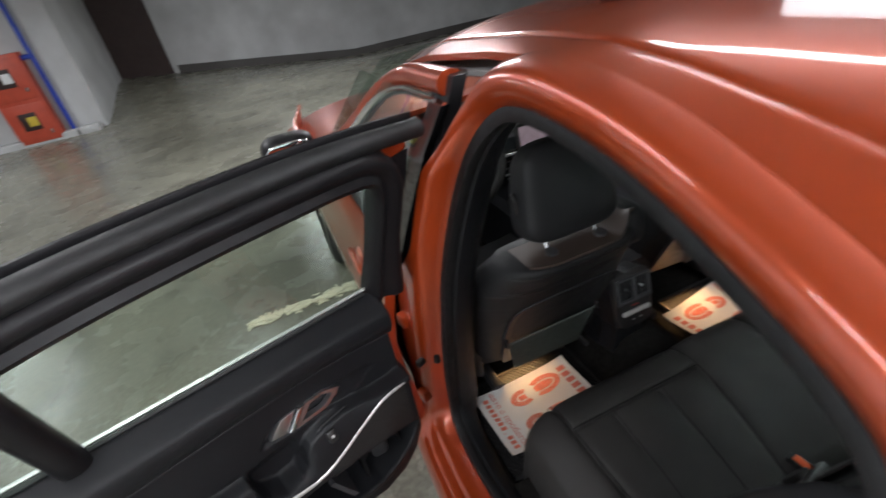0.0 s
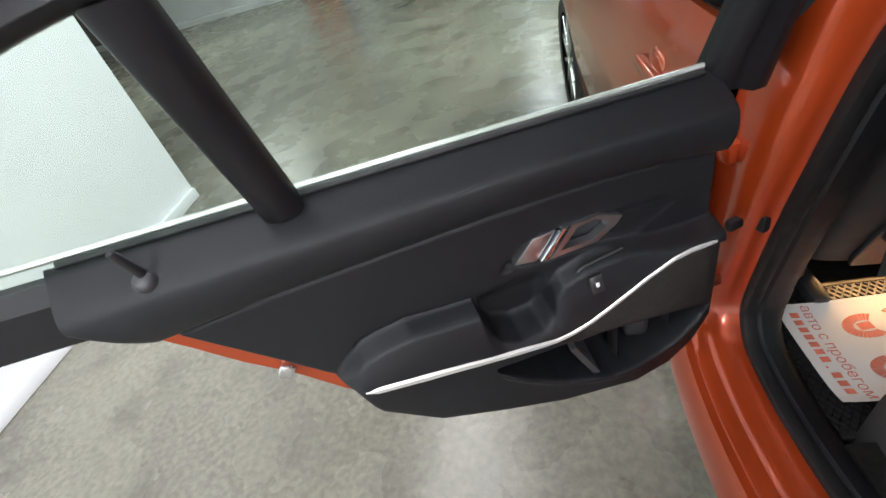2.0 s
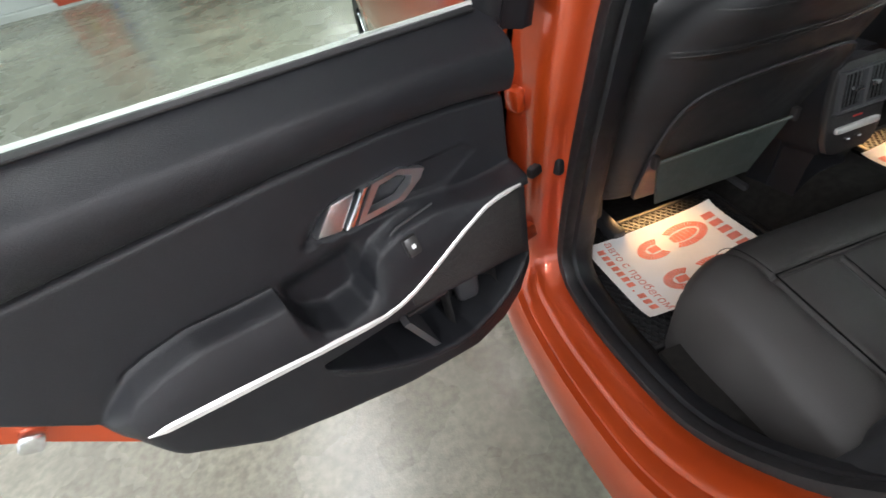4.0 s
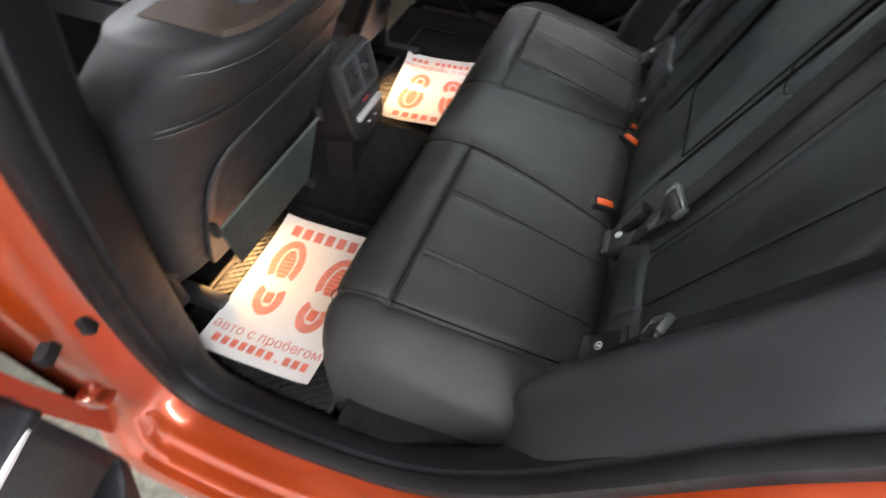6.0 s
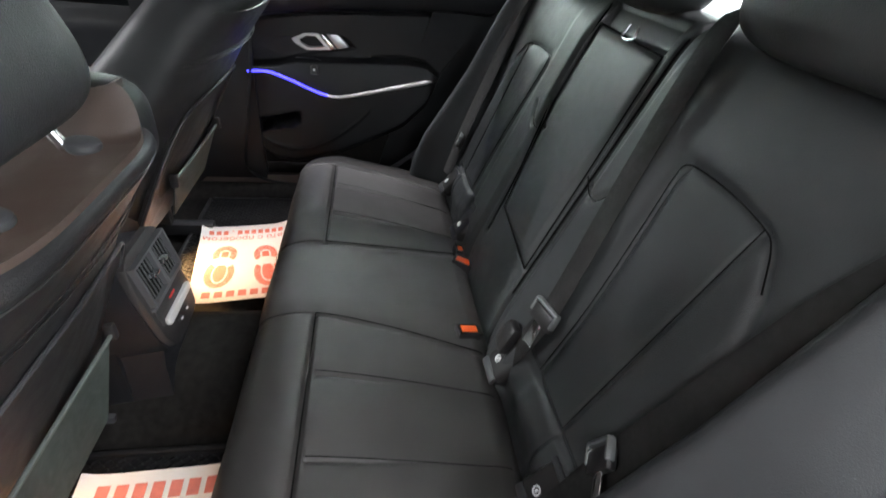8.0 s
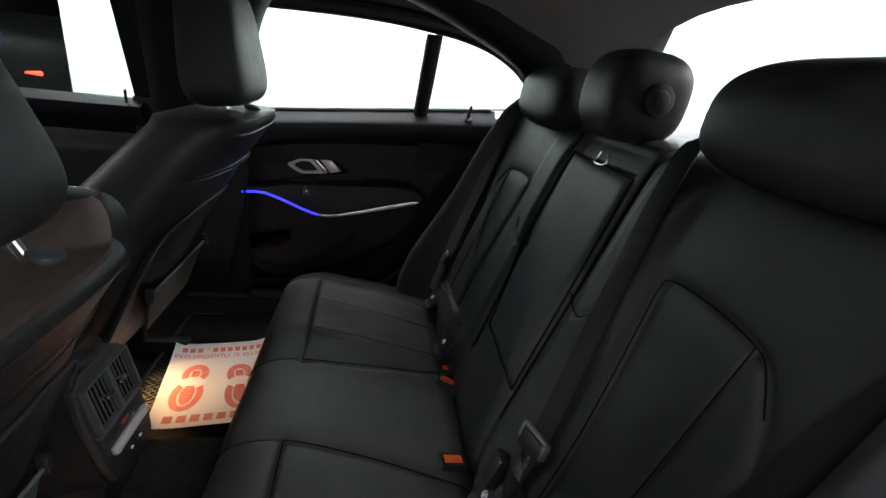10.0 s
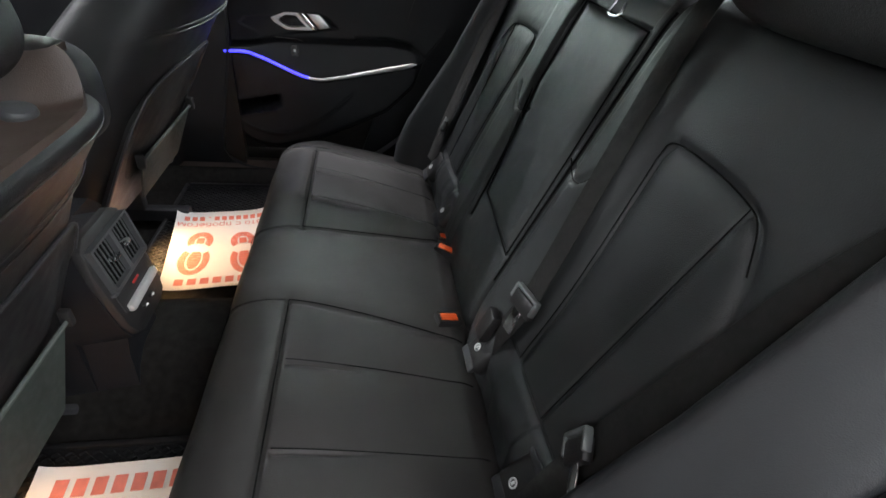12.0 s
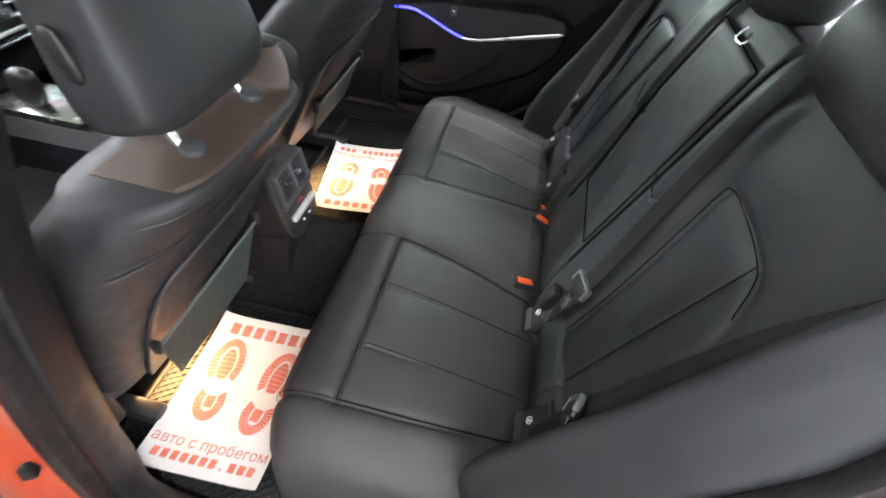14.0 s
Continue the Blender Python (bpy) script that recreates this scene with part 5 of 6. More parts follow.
part("divider", leaning(rbox((0.134, 0.010, 0.008), pose(VX, -0.244, 0.553), 0.003)), VENT_GREY, tower)
ctl = part("control_panel", leaning(rbox((0.122, 0.006, 0.044), pose(VX, -0.2405, 0.522), 0.003)), BACK_PLASTIC, tower, "gloss black control panel")
part("silver_strip", leaning(rbox((0.108, 0.012, 0.019), pose(VX, -0.247, 0.503), 0.005)), SILVER, ctl, "bright silver strip")
part("red_digits", leaning(rbox((0.022, 0.003, 0.005), pose(VX, -0.2445, 0.530), 0.001)), mk("dim_red_digits", (0.3, 0.02, 0.02), 0.4, emit=(1, 0.08, 0.05), estr=0.08), ctl)
for s in (-1, 1):
    part("socket", leaning(rbox((0.014, 0.006, 0.010), pose(VX + s * 0.014, -0.2425, 0.468), 0.002)), BACK_PLASTIC, tower)
    part("socket_mark", leaning(rbox((0.007, 0.003, 0.004), pose(VX + s * 0.014, -0.2465, 0.468), 0.001)), WHITE_PRINT, tower)

# ---- mats and paper ----
def rubber_mat(x0, x1, y0, y1, z):
    mat = thing("rubber_mat", "black rubber mat with a raised lattice", "floor mat", ((x0 + x1) / 2, (y0 + y1) / 2, z), "rubber mats")
    part("sheet", rbox((x1 - x0, y1 - y0, 0.008), pose((x0 + x1) / 2, (y0 + y1) / 2, z), 0.003), RUBBER, mat)
    bm = bmesh.new()
    for k in range(-24, 60):
        for sgn in (-1, 1):
            c = x0 + 0.016 * k
            pts = []
            for t in np.linspace(0, 1, 2):
                y = y0 + (y1 - y0) * t
                pts.append((c + sgn * (y - y0) * 0.75, y))
            (ax, ay), (bx, by) = pts
            lo, hi = 0.0, 1.0
            dx = bx - ax
            ta, tb = sorted(((x0 + 0.01 - ax) / dx, (x1 - 0.01 - ax) / dx))
            lo, hi = max(lo, ta), min(hi, tb)
            if hi - lo < 0.04:
                continue
            a = Vector((ax + dx * lo, ay + (by - ay) * lo, z + 0.006))
            b = Vector((ax + dx * hi, ay + (by - ay) * hi, z + 0.006))
            d = b - a
            rbox((d.length, 0.0035, 0.006), Matrix.Translation((a + b) / 2) @ pose(0, 0, 0, 0, 0, math.degrees(math.atan2(d.y, d.x))), 0, bm=bm)
    part("lattice", bm, RUBBER, mat, smooth=False)["kind"] = "stuff"
    for y in (y0, y1):
        part("rim", rbox((x1 - x0, 0.012, 0.016), pose((x0 + x1) / 2, y, z + 0.004), 0.004), RUBBER, mat)
    for x in (x0, x1):
        part("rim", rbox((0.012, y1 - y0 - 0.012, 0.016), pose(x, (y0 + y1) / 2, z + 0.004), 0.004), RUBBER, mat)
    return mat


rubber_mat(-0.735, -0.285, -0.44, -0.075, 0.296)
rubber_mat(0.16, 0.655, -0.44, -0.075, 0.296)


def print_text(body, size, place):
    """Letters of the built-in font as a flat mesh; place maps their (right, up) to the world."""
    cu = bpy.data.curves.new("letters", "FONT")
    cu.body, cu.size, cu.align_x, cu.align_y, cu.resolution_u = body, size, "CENTER", "CENTER", 3
    ob = bpy.data.objects.new("letters", cu)
    me = bpy.data.meshes.new_from_object(ob)
    bm = bmesh.new()
    bm.from_mesh(me)
    bpy.data.objects.remove(ob)
    bpy.data.curves.remove(cu)
    bpy.data.meshes.remove(me)
    for v in bm.verts:
        v.co = place(v.co.x, v.co.y)
    return bm


def flat_quads(quads, place):
    bm = bmesh.new()
    for q in quads:
        bm.faces.new([bm.verts.new(place(a, b)) for a, b in q])
    return bm


def sole(cx, cy, k, turn, heel):
    """A shoe sole print: a ribbed rim round a filled middle, and a ribbed heel."""
    quads = []
    ct, st_ = math.cos(turn), math.sin(turn)
    at = lambda x, y: (cx + k * (x * ct - y * st_), cy + k * (x * st_ + y * ct))
    def rim(y0, rx, ry, tx, ty, a0, a1, n):
        for i in range(n):
            a = a0 + (a1 - a0) * i / n
            b = a0 + (a1 - a0) * (i + 0.86) / n
            quads.append([at(rx * math.cos(a), y0 + ry * math.sin(a)), at(rx * math.cos(b), y0 + ry * math.sin(b)), at(tx * math.cos(b), y0 + ty * math.sin(b)), at(tx * math.cos(a), y0 + ty * math.sin(a))])
    if not heel:
        rim(0.33, 0.30, 0.52, 0.165, 0.36, -0.72, math.pi + 0.72, 30)
    for i in range(0 if heel else 7):
        y, h = 0.02 + 0.088 * i, 0.080
        w, v = (0.13 * math.sqrt(max(1 - ((q - 0.30) / 0.34) ** 2, 0.03)) for q in (y, y + h))
        quads.append([at(-w, y), at(w, y), at(v, y + h), at(-v, y + h)])
    if heel:
        rim(-0.40, 0.26, 0.36, 0.12, 0.19, math.pi - 0.60, 2 * math.pi + 0.60, 22)
        quads.append([at(-0.075, -0.52), at(0.075, -0.52), at(0.08, -0.30), at(-0.08, -0.30)])
    return [q if (q[1][0] - q[0][0]) * (q[2][1] - q[1][1]) - (q[1][1] - q[0][1]) * (q[2][0] - q[1][0]) > 0 else q[::-1] for q in quads]


def paper_mat(ox, oy, turn, length, width, label):
    """A printed paper sheet; its right is a, its up is b, from the sheet's middle."""
    ct, st_ = math.cos(turn), math.sin(turn)
    def place(a, b, lift=0.0):
        x, y = ox + a * ct - b * st_, oy + a * st_ + b * ct
        curl = 0.010 * abs(2 * b / length) ** 4 + 0.003 * math.sin(9 * a + 5 * b) + 0.012 * abs(2 * a / width) ** 5
        drape = max(0.0, pan_z(x, y) - 0.298) * 0.75
        return Vector((x, y, 0.3115 + curl + drape + lift))
    sheet = thing("paper_mat", label, "paper mat", (ox, oy, 0.31), "paper mats")
    part("sheet", slab([[place(a, b) for a in np.linspace(-width / 2, width / 2, 21)] for b in np.linspace(-length / 2, length / 2, 27)], (0, 0, -0.0007)), PAPER, sheet, "white printed paper")
    ink = lambda a, b: place(a, b, 0.0009)
    for sx in (-1, 1):
        for name, heel in (("sole_print", False), ("heel_print", True)):
            part(name, flat_quads(sole(sx * width * 0.235, 0.018 + (0.0 if sx < 0 else -0.008), 0.122, -sx * 0.09, heel), ink), RED_INK, sheet, "ribbed red shoe print", smooth=False)
    part("text_line", print_text("авто с пробегом", 0.030, lambda a, b: ink(a, b - length * 0.335)), RED_INK_THIN, sheet, "thin red lettering", smooth=False)
    # printed bars
    for row, b0, hgt, wid, n in (("foot", -length * 0.415, 0.018, 0.86 * width, 11), ("head", length * 0.405, 0.028, 0.80 * width, 7)):
        pitch = wid / n
        for i in range(n):
            a0, a1, top = -wid / 2 + pitch * (i + 0.16), -wid / 2 + pitch * (i + 0.84), b0 + hgt / 2
            if row == "foot" and i == 7:
                a0, a1, top = -wid / 2 + pitch * (i + 0.35), -wid / 2 + pitch * (i + 0.6), b0 - hgt / 4
            part("printed_bar", flat_quads([[(a0, b0 - hgt / 2), (a1, b0 - hgt / 2), (a1, top), (a0, top)]], ink), RED_INK if row == "foot" else RED_INK_THIN, sheet, smooth=False)
    return sheet


paper_mat(-0.512, -0.260, -math.pi / 2 + 0.022, 0.357, 0.250, "white paper mat with red sole prints on the rubber mat")
paper_mat(0.285, -0.262, math.pi / 2 + 0.16, 0.357, 0.250, "white paper mat with red sole prints lapping the tunnel")


# ---- rear doors ----
def rear_door(H, d, n, label, lit):
    """H: a point of the hinge line; d: along the door, away from the hinge; n: towards the cabin."""
    H, d, n = Vector(H), Vector(d).normalized(), Vector(n).normalized()
    P = lambda u, w, z: H + d * u + n * w + Vector((0, 0, z))
    door = thing("rear_door", label, "car door", P(0.1, -0.05, 0.45), "rear doors")
    zb = lambda u: float(np.interp(u, [0.085, 0.10, 0.13, 0.18, 0.25, 0.40, 0.52, 0.62, 0.70, 0.735, 0.80, 0.875, 0.945], [0.585, 0.525, 0.468, 0.430, 0.418, 0.460, 0.515, 0.566, 0.650, 0.728, 0.815, 0.912, 0.985]))
    belt_z = lambda u: 0.992 + 0.070 * (u - 0.1) / 0.82
    seam_z = lambda u: float(np.interp(u, [0.085, 0.20, 0.30, 0.45, 0.55, 0.75, 0.90], [0.873, 0.898, 0.913, 0.926, 0.931, 0.940, 0.938]))
    strip_z = lambda u: float(np.interp(u, [0.09, 0.125, 0.165, 0.195, 0.238, 0.275, 0.309, 0.345, 0.375, 0.405, 0.441, 0.50, 0.578, 0.703, 0.75], [0.736, 0.741, 0.744, 0.742, 0.727, 0.711, 0.696, 0.682, 0.675, 0.674, 0.680, 0.693, 0.712, 0.741, 0.752]))
    rim_z = lambda u: float(np.interp(u, [0.10, 0.13, 0.16, 0.20, 0.25, 0.30, 0.35, 0.40, 0.46, 0.505, 0.52], [0.575, 0.545, 0.518, 0.500, 0.490, 0.496, 0.517, 0.546, 0.594, 0.640, 0.655]))
    slot_z = lambda u: float(np.interp(u, [0.10, 0.132, 0.274, 0.373, 0.458, 0.511], [0.580, 0.590, 0.622, 0.642, 0.650, 0.657]))

    us = dense(0.087, 0.945, 0.005, [0.107, 0.400, 0.506])
    along = lambda f: np.array([f(u) for u in us])[:, None]
    sz, tz, rz, bz, pz = along(seam_z), along(strip_z), along(rim_z), along(belt_z), along(slot_z)
    az = np.interp(us, [0.09, 0.146, 0.20, 0.235, 0.28, 0.334, 0.374, 0.388, 0.398, 0.417, 0.458, 0.490, 0.503, 0.512, 0.563, 0.615, 0.66, 0.69, 0.72, 0.745], [0.762, 0.764, 0.772, 0.783, 0.790, 0.788, 0.778, 0.760, 0.730, 0.712, 0.712, 0.728, 0.755, 0.790, 0.797, 0.806, 0.803, 0.797, 0.778, 0.755])[:, None]
    if lit:
        az = np.interp(us, [0.09, 0.20, 0.28, 0.45, 0.615, 0.69, 0.745], [0.762, 0.772, 0.788, 0.793, 0.800, 0.790, 0.755])[:, None]
    # mesh lines follow the edges of pocket, strip, arm rest and shoulder
    knots = np.hstack([along(zb), rz, rz + 0.005, pz - 0.006, pz, tz - 0.012, tz - 0.004, tz, az - 0.016, az + 0.003, sz - 0.004, sz + 0.012, bz])
    for k in range(1, 12):
        knots[:, k] = np.maximum(knots[:, k], knots[:, k - 1] + 0.0015)
    for k in range(11, 0, -1):
        knots[:, k] = np.minimum(knots[:, k], knots[:, k + 1] - 0.0015)
    cols = []
    for k, count in enumerate((24, 6, 14, 6, 14, 4, 4, 22, 7, 44, 8, 48)):
        cols += [knots[:, k] + (knots[:, k + 1] - knots[:, k]) * q / count for q in range(count)]
    Z = np.stack(cols + [knots[:, 12]], 1)
    vs = range(Z.shape[1])
    U = np.repeat(us[:, None], Z.shape[1], 1)
    W = np.zeros_like(U)
    # shoulder roll under the glass
    t = np.clip((Z - sz) / (bz - sz), 0, 1)
    W += 0.032 * np.sin(math.pi * np.clip(t * 0.92 + 0.08, 0, 1)) ** 0.7 * step(Z, sz - 0.004, sz + 0.012)
    W -= 0.022 * step(t, 0.6, 1.0)
    W += groove(np.abs(Z - sz), 0.010, 0.005)
    # arm rest: one crease above, swelling down to the strip
    below = 1 - step(Z, az - 0.016, az + 0.003)
    swell = np.clip((az - Z) / np.maximum(az - tz, 0.01), 0, 1)
    rear = 1 - step(U, 0.70, 0.75)
    W += below * (0.022 + 0.020 * np.sin(swell * math.pi / 2)) * rear
    W += groove(np.abs(Z - az - 0.002) + 9 * ((U < 0.51) | (U > 0.69)), 0.004, 0.004)
    cup = step(U, 0.385, 0.41) * (1 - step(U, 0.497, 0.507)) * (1 - step(Z, 0.760, 0.800)) * (1 - below)
    W -= 0.020 * cup * (not lit)
    # under the strip the lining steps back, then bellies out to the pocket
    under = 1 - step(Z, tz - 0.012, tz - 0.004)
    W -= 0.010 * under * rear
    # handle hollow: a slanted six-sided dish with an inner step
    dish = [(0.463, 0.818), (0.425, 0.851), (0.388, 0.860), (0.186, 0.837), (0.162, 0.815), (0.241, 0.781)]
    depth = np.full(U.shape, 9.0)
    for (ax, ay), (bx, by) in zip(dish, dish[1:] + dish[:1]):
        depth = np.minimum(depth, ((by - ay) * (U - ax) - (bx - ax) * (Z - ay)) / math.hypot(bx - ax, by - ay) * -1)
    W -= (0.010 * step(depth, 0.0, 0.005) + 0.003 * step(depth, 0.010, 0.013)) * (0.2 + 0.8 * step(U, 0.22, 0.34))
    # map pocket
    hollow = step(U, 0.104, 0.112) * (1 - step(U, 0.500, 0.510)) * step(Z, rz, rz + 0.005) * (1 - step(Z, pz - 0.006, pz))
    if lit:
        # the closed door shows a short slot
        hollow = step(U, 0.112, 0.150) * (1 - step(U, 0.240, 0.278)) * step(Z, pz - 0.050, pz - 0.032) * (1 - step(Z, pz - 0.014, pz))
        W += 0.006 * np.exp(-((Z - pz + 0.052) / 0.006) ** 2) * step(U, 0.104, 0.12) * (1 - step(U, 0.26, 0.28))
    W += 0.004 * np.exp(-((Z - rz + 0.006) / 0.006) ** 2) * step(U, 0.104, 0.12) * (1 - step(U, 0.49, 0.51))
    W = W * (1 - hollow) - 0.064 * hollow
    # edges roll back
    edge_z = along(zb)
    W -= 0.030 * (1 - step(Z, edge_z, edge_z + 0.035)) ** 2
    W -= 0.03 * (1 - step(U, 0.087, 0.10))
    rows = [[P(U[i, j], W[i, j], Z[i, j]) for j in range(len(vs))] for i in range(len(us))]
    panel = part("lining", grid(rows), SOFT_PLASTIC, door, "black grained door lining", angle=60)

    part("trim_strip", sweep([P(u, 0.041, strip_z(u)) for u in np.linspace(0.118, 0.706, 110)], [(-0.0065, -0.006), (0.0065, -0.006), (0.0065, 0.0), (0.003, 0.0035), (-0.003, 0.0035), (-0.0065, 0.0)], n, scale=lambda t: float(np.interp(t, [0, 0.05, 0.45, 0.85, 0.97, 1], [0.55, 0.75, 0.85, 1.25, 1.1, 0.2]))), SILVER, door, "silver trim strip with a bend")
    if lit:
        part("ambient_light", sweep([P(u, 0.0455, strip_z(u) + 0.002) for u in np.linspace(0.125, 0.365, 40)], circle(0.0042, 8), n), BLUE_GLOW, door, "blue ambient light line")
    # speaker cover between strip and pocket
    if not lit:
        sp = [[P(u, 0.0335, slot_z(u) + 0.006 + (strip_z(u) - 0.014 - slot_z(u) - 0.006) * v) for u in np.linspace(0.116, 0.352, 16)] for v in np.linspace(0, 1, 5)]
        part("speaker_cover", slab(sp, n * -0.008), SPEAKER_MESH, door, "dark perforated speaker cover")
        cupm = part("bottle_holder", slab([[P(0.215 + 0.058 * math.cos(a), -0.014 + 0.046 * math.sin(a), z - 0.03 * (0.5 - 0.5 * math.cos(a))) for a in np.linspace(math.pi * 0.90, 2.10 * math.pi, 24)] for z in np.linspace(0.47, 0.600, 8)], n * -0.004), BACK_PLASTIC, door, "dark bottle holder in the pocket")
        part("holder_pillar", pillow(0.026, 0.030, 0.070, Matrix.Translation(P(0.205, -0.046, 0.560)), 0.5, 0.5), HARD_PLASTIC, cupm, "rounded grey rib in the holder")
        part("holder_wall", slab([[P(0.352 - 0.045 * k + 0.012 * q, -0.060 + 0.082 * q, 0.606 - 0.105 * k) for q in np.linspace(0, 1, 4)] for k in np.linspace(0, 1, 5)], d * 0.012), HARD_PLASTIC, cupm)
        part("holder_deck", slab([[P(u, w, 0.594 + 0.10 * (u - 0.28)) for w in (-0.060, -0.04, 0.004)] for u in np.linspace(0.276, 0.356, 5)], (0, 0, -0.005)), BACK_PLASTIC, cupm)
        part("holder_ledge", pillow(0.026, 0.030, 0.014, Matrix.Translation(P(0.136, -0.016, 0.582)), 0.5, 0.5), HARD_PLASTIC, cupm)

    # release lever: a slanted plate, a bar and an open loop
    hp = lambda a, w, b: P(a, w, b)
    handle = part("release_handle", outline([(0.437, 0.823), (0.403, 0.858), (0.366, 0.857), (0.402, 0.814)], hp, -0.014, 0.003, 0.003), HANDLE, door, "satin silver release handle")
    part("divider_bar", outline([(0.398, 0.814), (0.357, 0.858), (0.345, 0.858), (0.386, 0.813)], hp, -0.010, 0.008, 0.003), BRIGHT, handle)
    lo = [(0.382, 0.812), (0.343, 0.857), (0.300, 0.856), (0.262, 0.838), (0.272, 0.826), (0.306, 0.808)]
    li = [(0.364, 0.820), (0.335, 0.850), (0.306, 0.850), (0.284, 0.838), (0.288, 0.828), (0.312, 0.816)]
    part("loop", ring_plate(lo, li, hp, -0.008, 0.007), HANDLE, handle, "open silver pull loop")
    turn_m = Matrix((d, n, (0, 0, 1))).transposed().to_4x4()
    part("switch", rbox((0.022, 0.014, 0.030), Matrix.Translation(P(0.328, 0.034, 0.755)) @ turn_m @ pose(0, 0, 0, 20, 0, 0), 0.004), BACK_PLASTIC, door, "black window switch")
    part("switch_mark", rbox((0.006, 0.003, 0.007), Matrix.Translation(P(0.328, 0.0405, 0.757)) @ turn_m @ pose(0, 0, 0, 20, 0, 0), 0.001), WHITE_PRINT, door)
    part("switch_line", sweep(spline([P(0.350, 0.024, 0.782), P(0.335, 0.023, 0.787), P(0.272, 0.020, 0.788)], 14), circle(0.0018, 6), n), HARD_PLASTIC, door)
    pin = part("lock_base", cyl(0.014, 0.012, Matrix.Translation(P(0.850, 0.018, 1.030)) @ turn_m @ pose(0, 0, 0, -34, 0, 0), 20, 0.010, 0.003), HARD_PLASTIC, door, "dark lock pin base")
    part("lock_pin", cyl(0.0055, 0.044, Matrix.Translation(P(0.850, 0.020, 1.056)) @ turn_m @ pose(0, 0, 0, -14, 8, 0), 14, 0.0045, 0.001), RUBBER, pin)

    # glass run: rubber lip, bright outer strip
    part("belt_lip", sweep([P(u, -0.021, belt_z(u) + 0.001) for u in np.linspace(0.12, 0.93, 30)], strap(0.010, 0.012), n), RUBBER, door)
    part("belt_trim", sweep([P(u, -0.032, belt_z(u) + 0.005) for u in np.linspace(0.10, 1.10, 30)], strap(0.0075, 0.0075), n), SILVER, door, "bright strip along the window")

    # window frame with ribbed rubber, leaning inwards
    lw = lambda z: -0.022 + 0.36 * (z - 1.0)
    crest = [(0.0, 1.316), (0.10, 1.328), (0.25, 1.338), (0.40, 1.340), (0.56, 1.337), (0.70, 1.325), (0.80, 1.311), (0.90, 1.284), (1.0, 1.232), (1.08, 1.156), (1.13, 1.070)]
    face = n * 0.94 - Vector((0, 0, 0.34))
    turned = [(0.058, 0.955), (0.058, 1.04), (0.053, 1.13), (0.046, 1.20), (0.047, 1.25), (0.062, 1.288), (0.094, 1.309), (0.15, 1.318), (0.25, 1.322)]
    mid = spline([P(u, lw(z), z) for u, z in turned + [(u, z - 0.016) for u, z in crest[3:]]], 130)
    ribs = [(-0.036, -0.014), (-0.036, 0.006), (-0.031, 0.014), (-0.020, 0.018), (-0.008, 0.009), (0.0, 0.011), (0.010, 0.020), (0.023, 0.021), (0.033, 0.011), (0.036, -0.006), (0.036, -0.022), (-0.010, -0.030)]
    frame_ob = part("window_frame", sweep(mid, ribs, face, scale=lambda t: float(np.interp(t, [0, 0.05, 0.12, 0.2], [1.55, 1.35, 1.08, 1.0]))), FRAME_BLACK, door, "ribbed black window frame", angle=50)
    rim_line = spline([P(u, lw(z) - 0.010, z) for u, z in [(-0.040, 1.345)] + [(u, z + 0.032) for u, z in crest[1:]]], 80)
    part("outer_seal", sweep(rim_line, circle(0.019, 12, 0.021), face), RUBBER, frame_ob, "soft black outer seal")
    part("outer_skin", sweep([p - n * 0.028 for p in rim_line], strap(0.06, 0.010), face), FRAME_BLACK, frame_ob)
    slope = lambda a, w, b: P(a, lw(b) + w, b)
    part("corner_skin", outline([(0.12, 1.345), (-0.030, 1.340), (-0.024, 1.300), (0.05, 1.290)], slope, -0.030, -0.038), PAINT, frame_ob, "orange outer corner of the door frame")
    part("post_skin", outline([(-0.030, 1.302), (-0.030, 1.245), (-0.012, 1.15), (0.0, 0.98), (0.09, 0.98), (0.07, 1.29)], slope, -0.026, -0.040), FRAME_BLACK, frame_ob, "black outer skin of the front post")
    barr = [[P(u, lw(z) + w, z) for u, w in ((c - 0.024, -0.016), (c - 0.024, 0.002), (c - 0.019, 0.012), (c - 0.010, 0.017), (c, 0.0185), (c + 0.010, 0.017), (c + 0.019, 0.012), (c + 0.024, 0.002), (c + 0.024, -0.016))] for c, z in [(0.690 + 0.016 * t, 1.030 + 0.242 * t) for t in np.linspace(0, 1, 12)]]
    part("window_divider", loft(barr), FRAME_BLACK, frame_ob, "black bar between the panes")
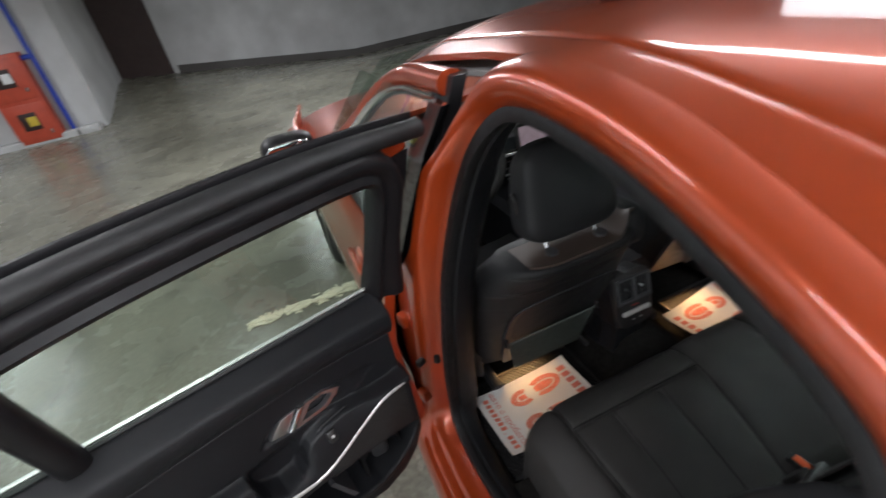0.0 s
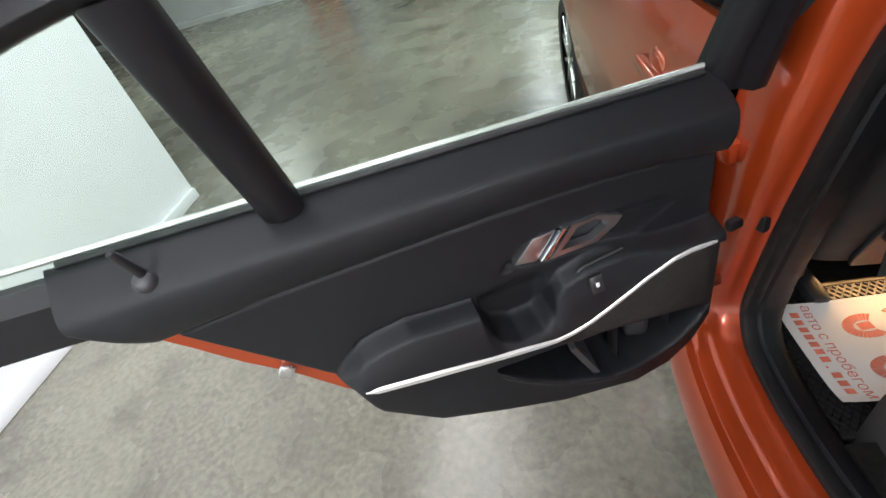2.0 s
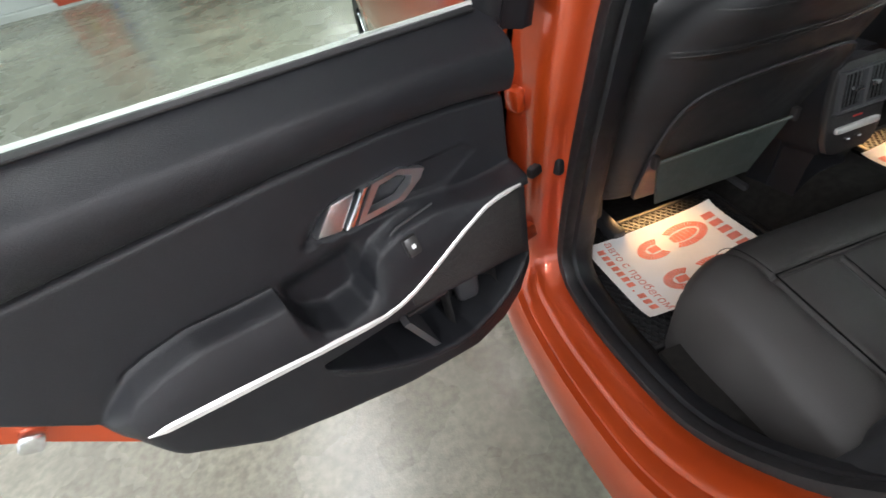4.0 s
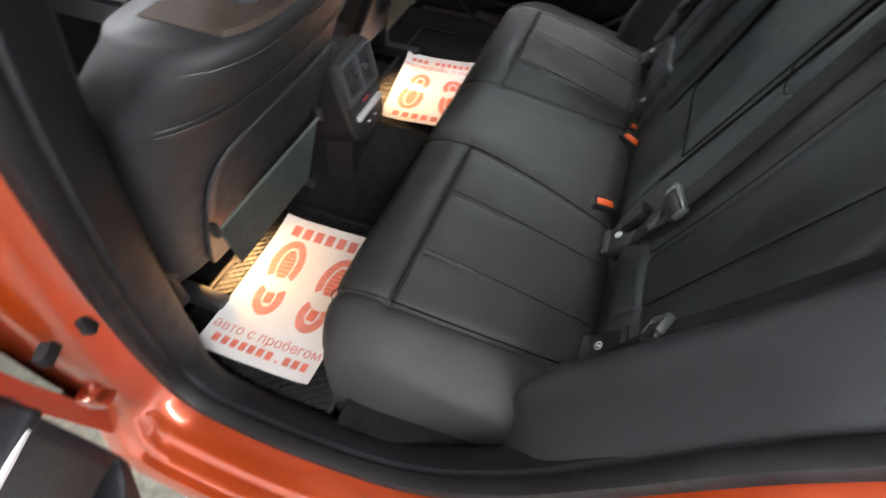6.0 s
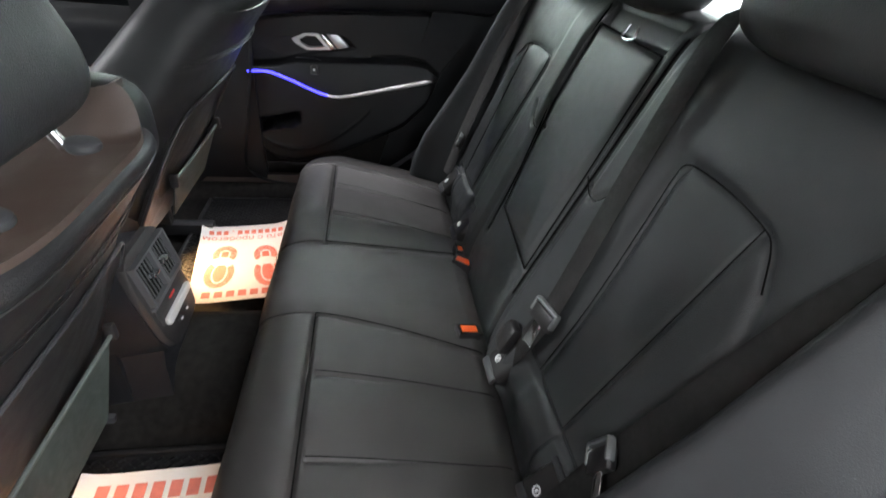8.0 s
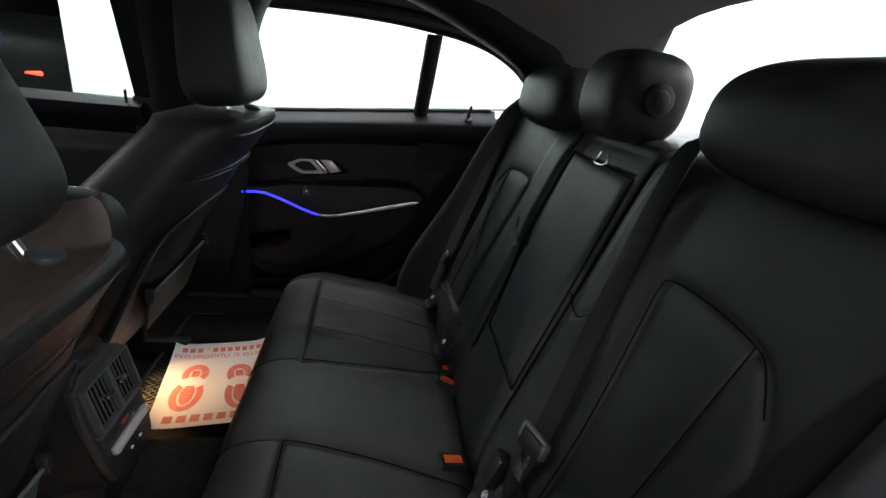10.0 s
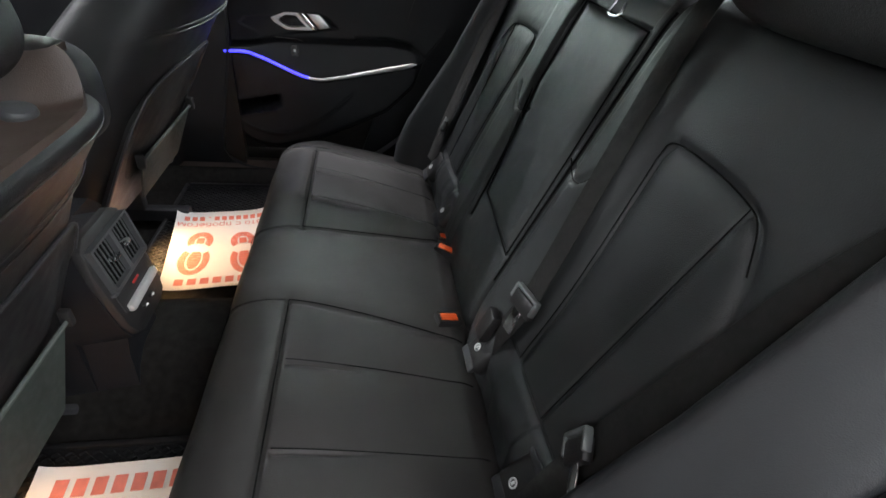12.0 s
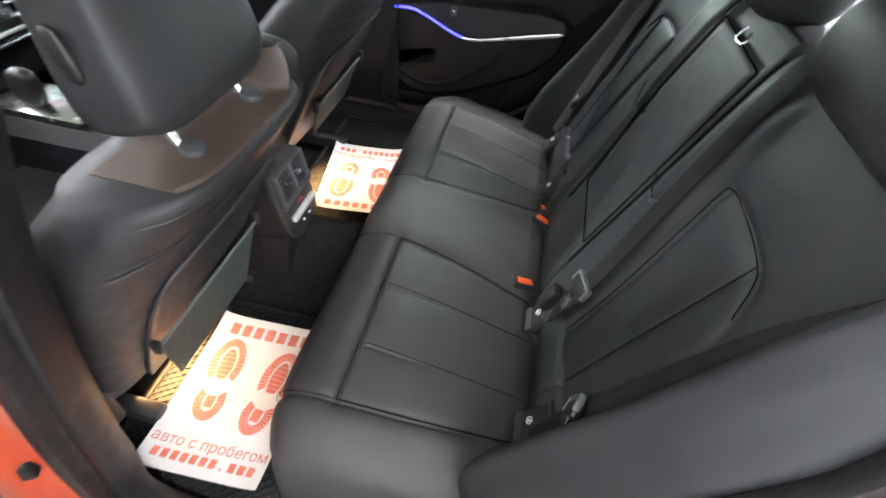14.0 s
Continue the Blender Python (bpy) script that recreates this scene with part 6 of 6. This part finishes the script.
    tail = [[P(u, w, z) for u, z in q] for q, w in ((((0.90, 1.030), (0.945, 1.036), (1.16, 1.058), (1.16, 1.02), (1.04, 0.990), (0.93, 0.978)), 0.008), (((0.90, 1.030), (0.945, 1.036), (1.17, 1.058), (1.17, 1.01), (1.04, 0.98), (0.93, 0.97)), -0.06))]
    part("frame_tail", loft(tail), FRAME_BLACK, frame_ob, "black rear end of the window frame")

    def pane(u0, u1, name):
        rows = []
        for t in np.linspace(0, 1, 8):
            row = []
            for u in np.linspace(u0, u1, 9):
                zt = float(np.interp(u, [q[0] for q in crest], [q[1] for q in crest])) - 0.02
                z = belt_z(u) - 0.01 + (zt - belt_z(u)) * t
                row.append(P(u, lw(z) - 0.008, z))
            rows.append(row)
        part(name, slab(rows, n * -0.004), GLASS, door, "green tinted window glass").visible_shadow = False
    pane(0.08, 0.70, "window_glass")
    pane(0.70, 1.09, "quarter_glass")

    # painted shell behind the lining
    edge = [(0.06, 0.90), (0.06, 0.55), (0.09, 0.47), (0.15, 0.415), (0.25, 0.400), (0.40, 0.440), (0.52, 0.495), (0.62, 0.545), (0.70, 0.560), (0.761, 0.622), (0.824, 0.712), (0.877, 0.775), (0.922, 0.840), (0.985, 0.925), (1.06, 0.955), (1.15, 0.975), (1.14, 0.985), (0.9, 0.962), (0.5, 0.925)]
    part("shell", outline(edge, lambda a, w, b: P(a, w - 0.02 * step(b, 0.5, 0.75) * step(w, -0.05, -0.13), b), -0.082, -0.125, 0.012), PAINT, door, "orange painted door shell")
    latch = part("latch", rbox((0.030, 0.020, 0.026), Matrix.Translation(P(0.824, -0.078, 0.732)) @ Matrix((d, n, (0, 0, 1))).transposed().to_4x4() @ pose(0, 0, 0, 0, 52, 0), 0.006), CHROME, door, "steel door latch")
    return door


A = radians(22)
rear_door((-0.826, -0.236, -0.026), (-math.cos(A), -math.sin(A), 0), (math.sin(A), -math.cos(A), 0), "open orange rear door with black lining", False)
rear_door((0.785, -0.108, -0.030), (0, -1, 0), (-1, 0, 0), "closed rear door with black lining and blue light line", True)
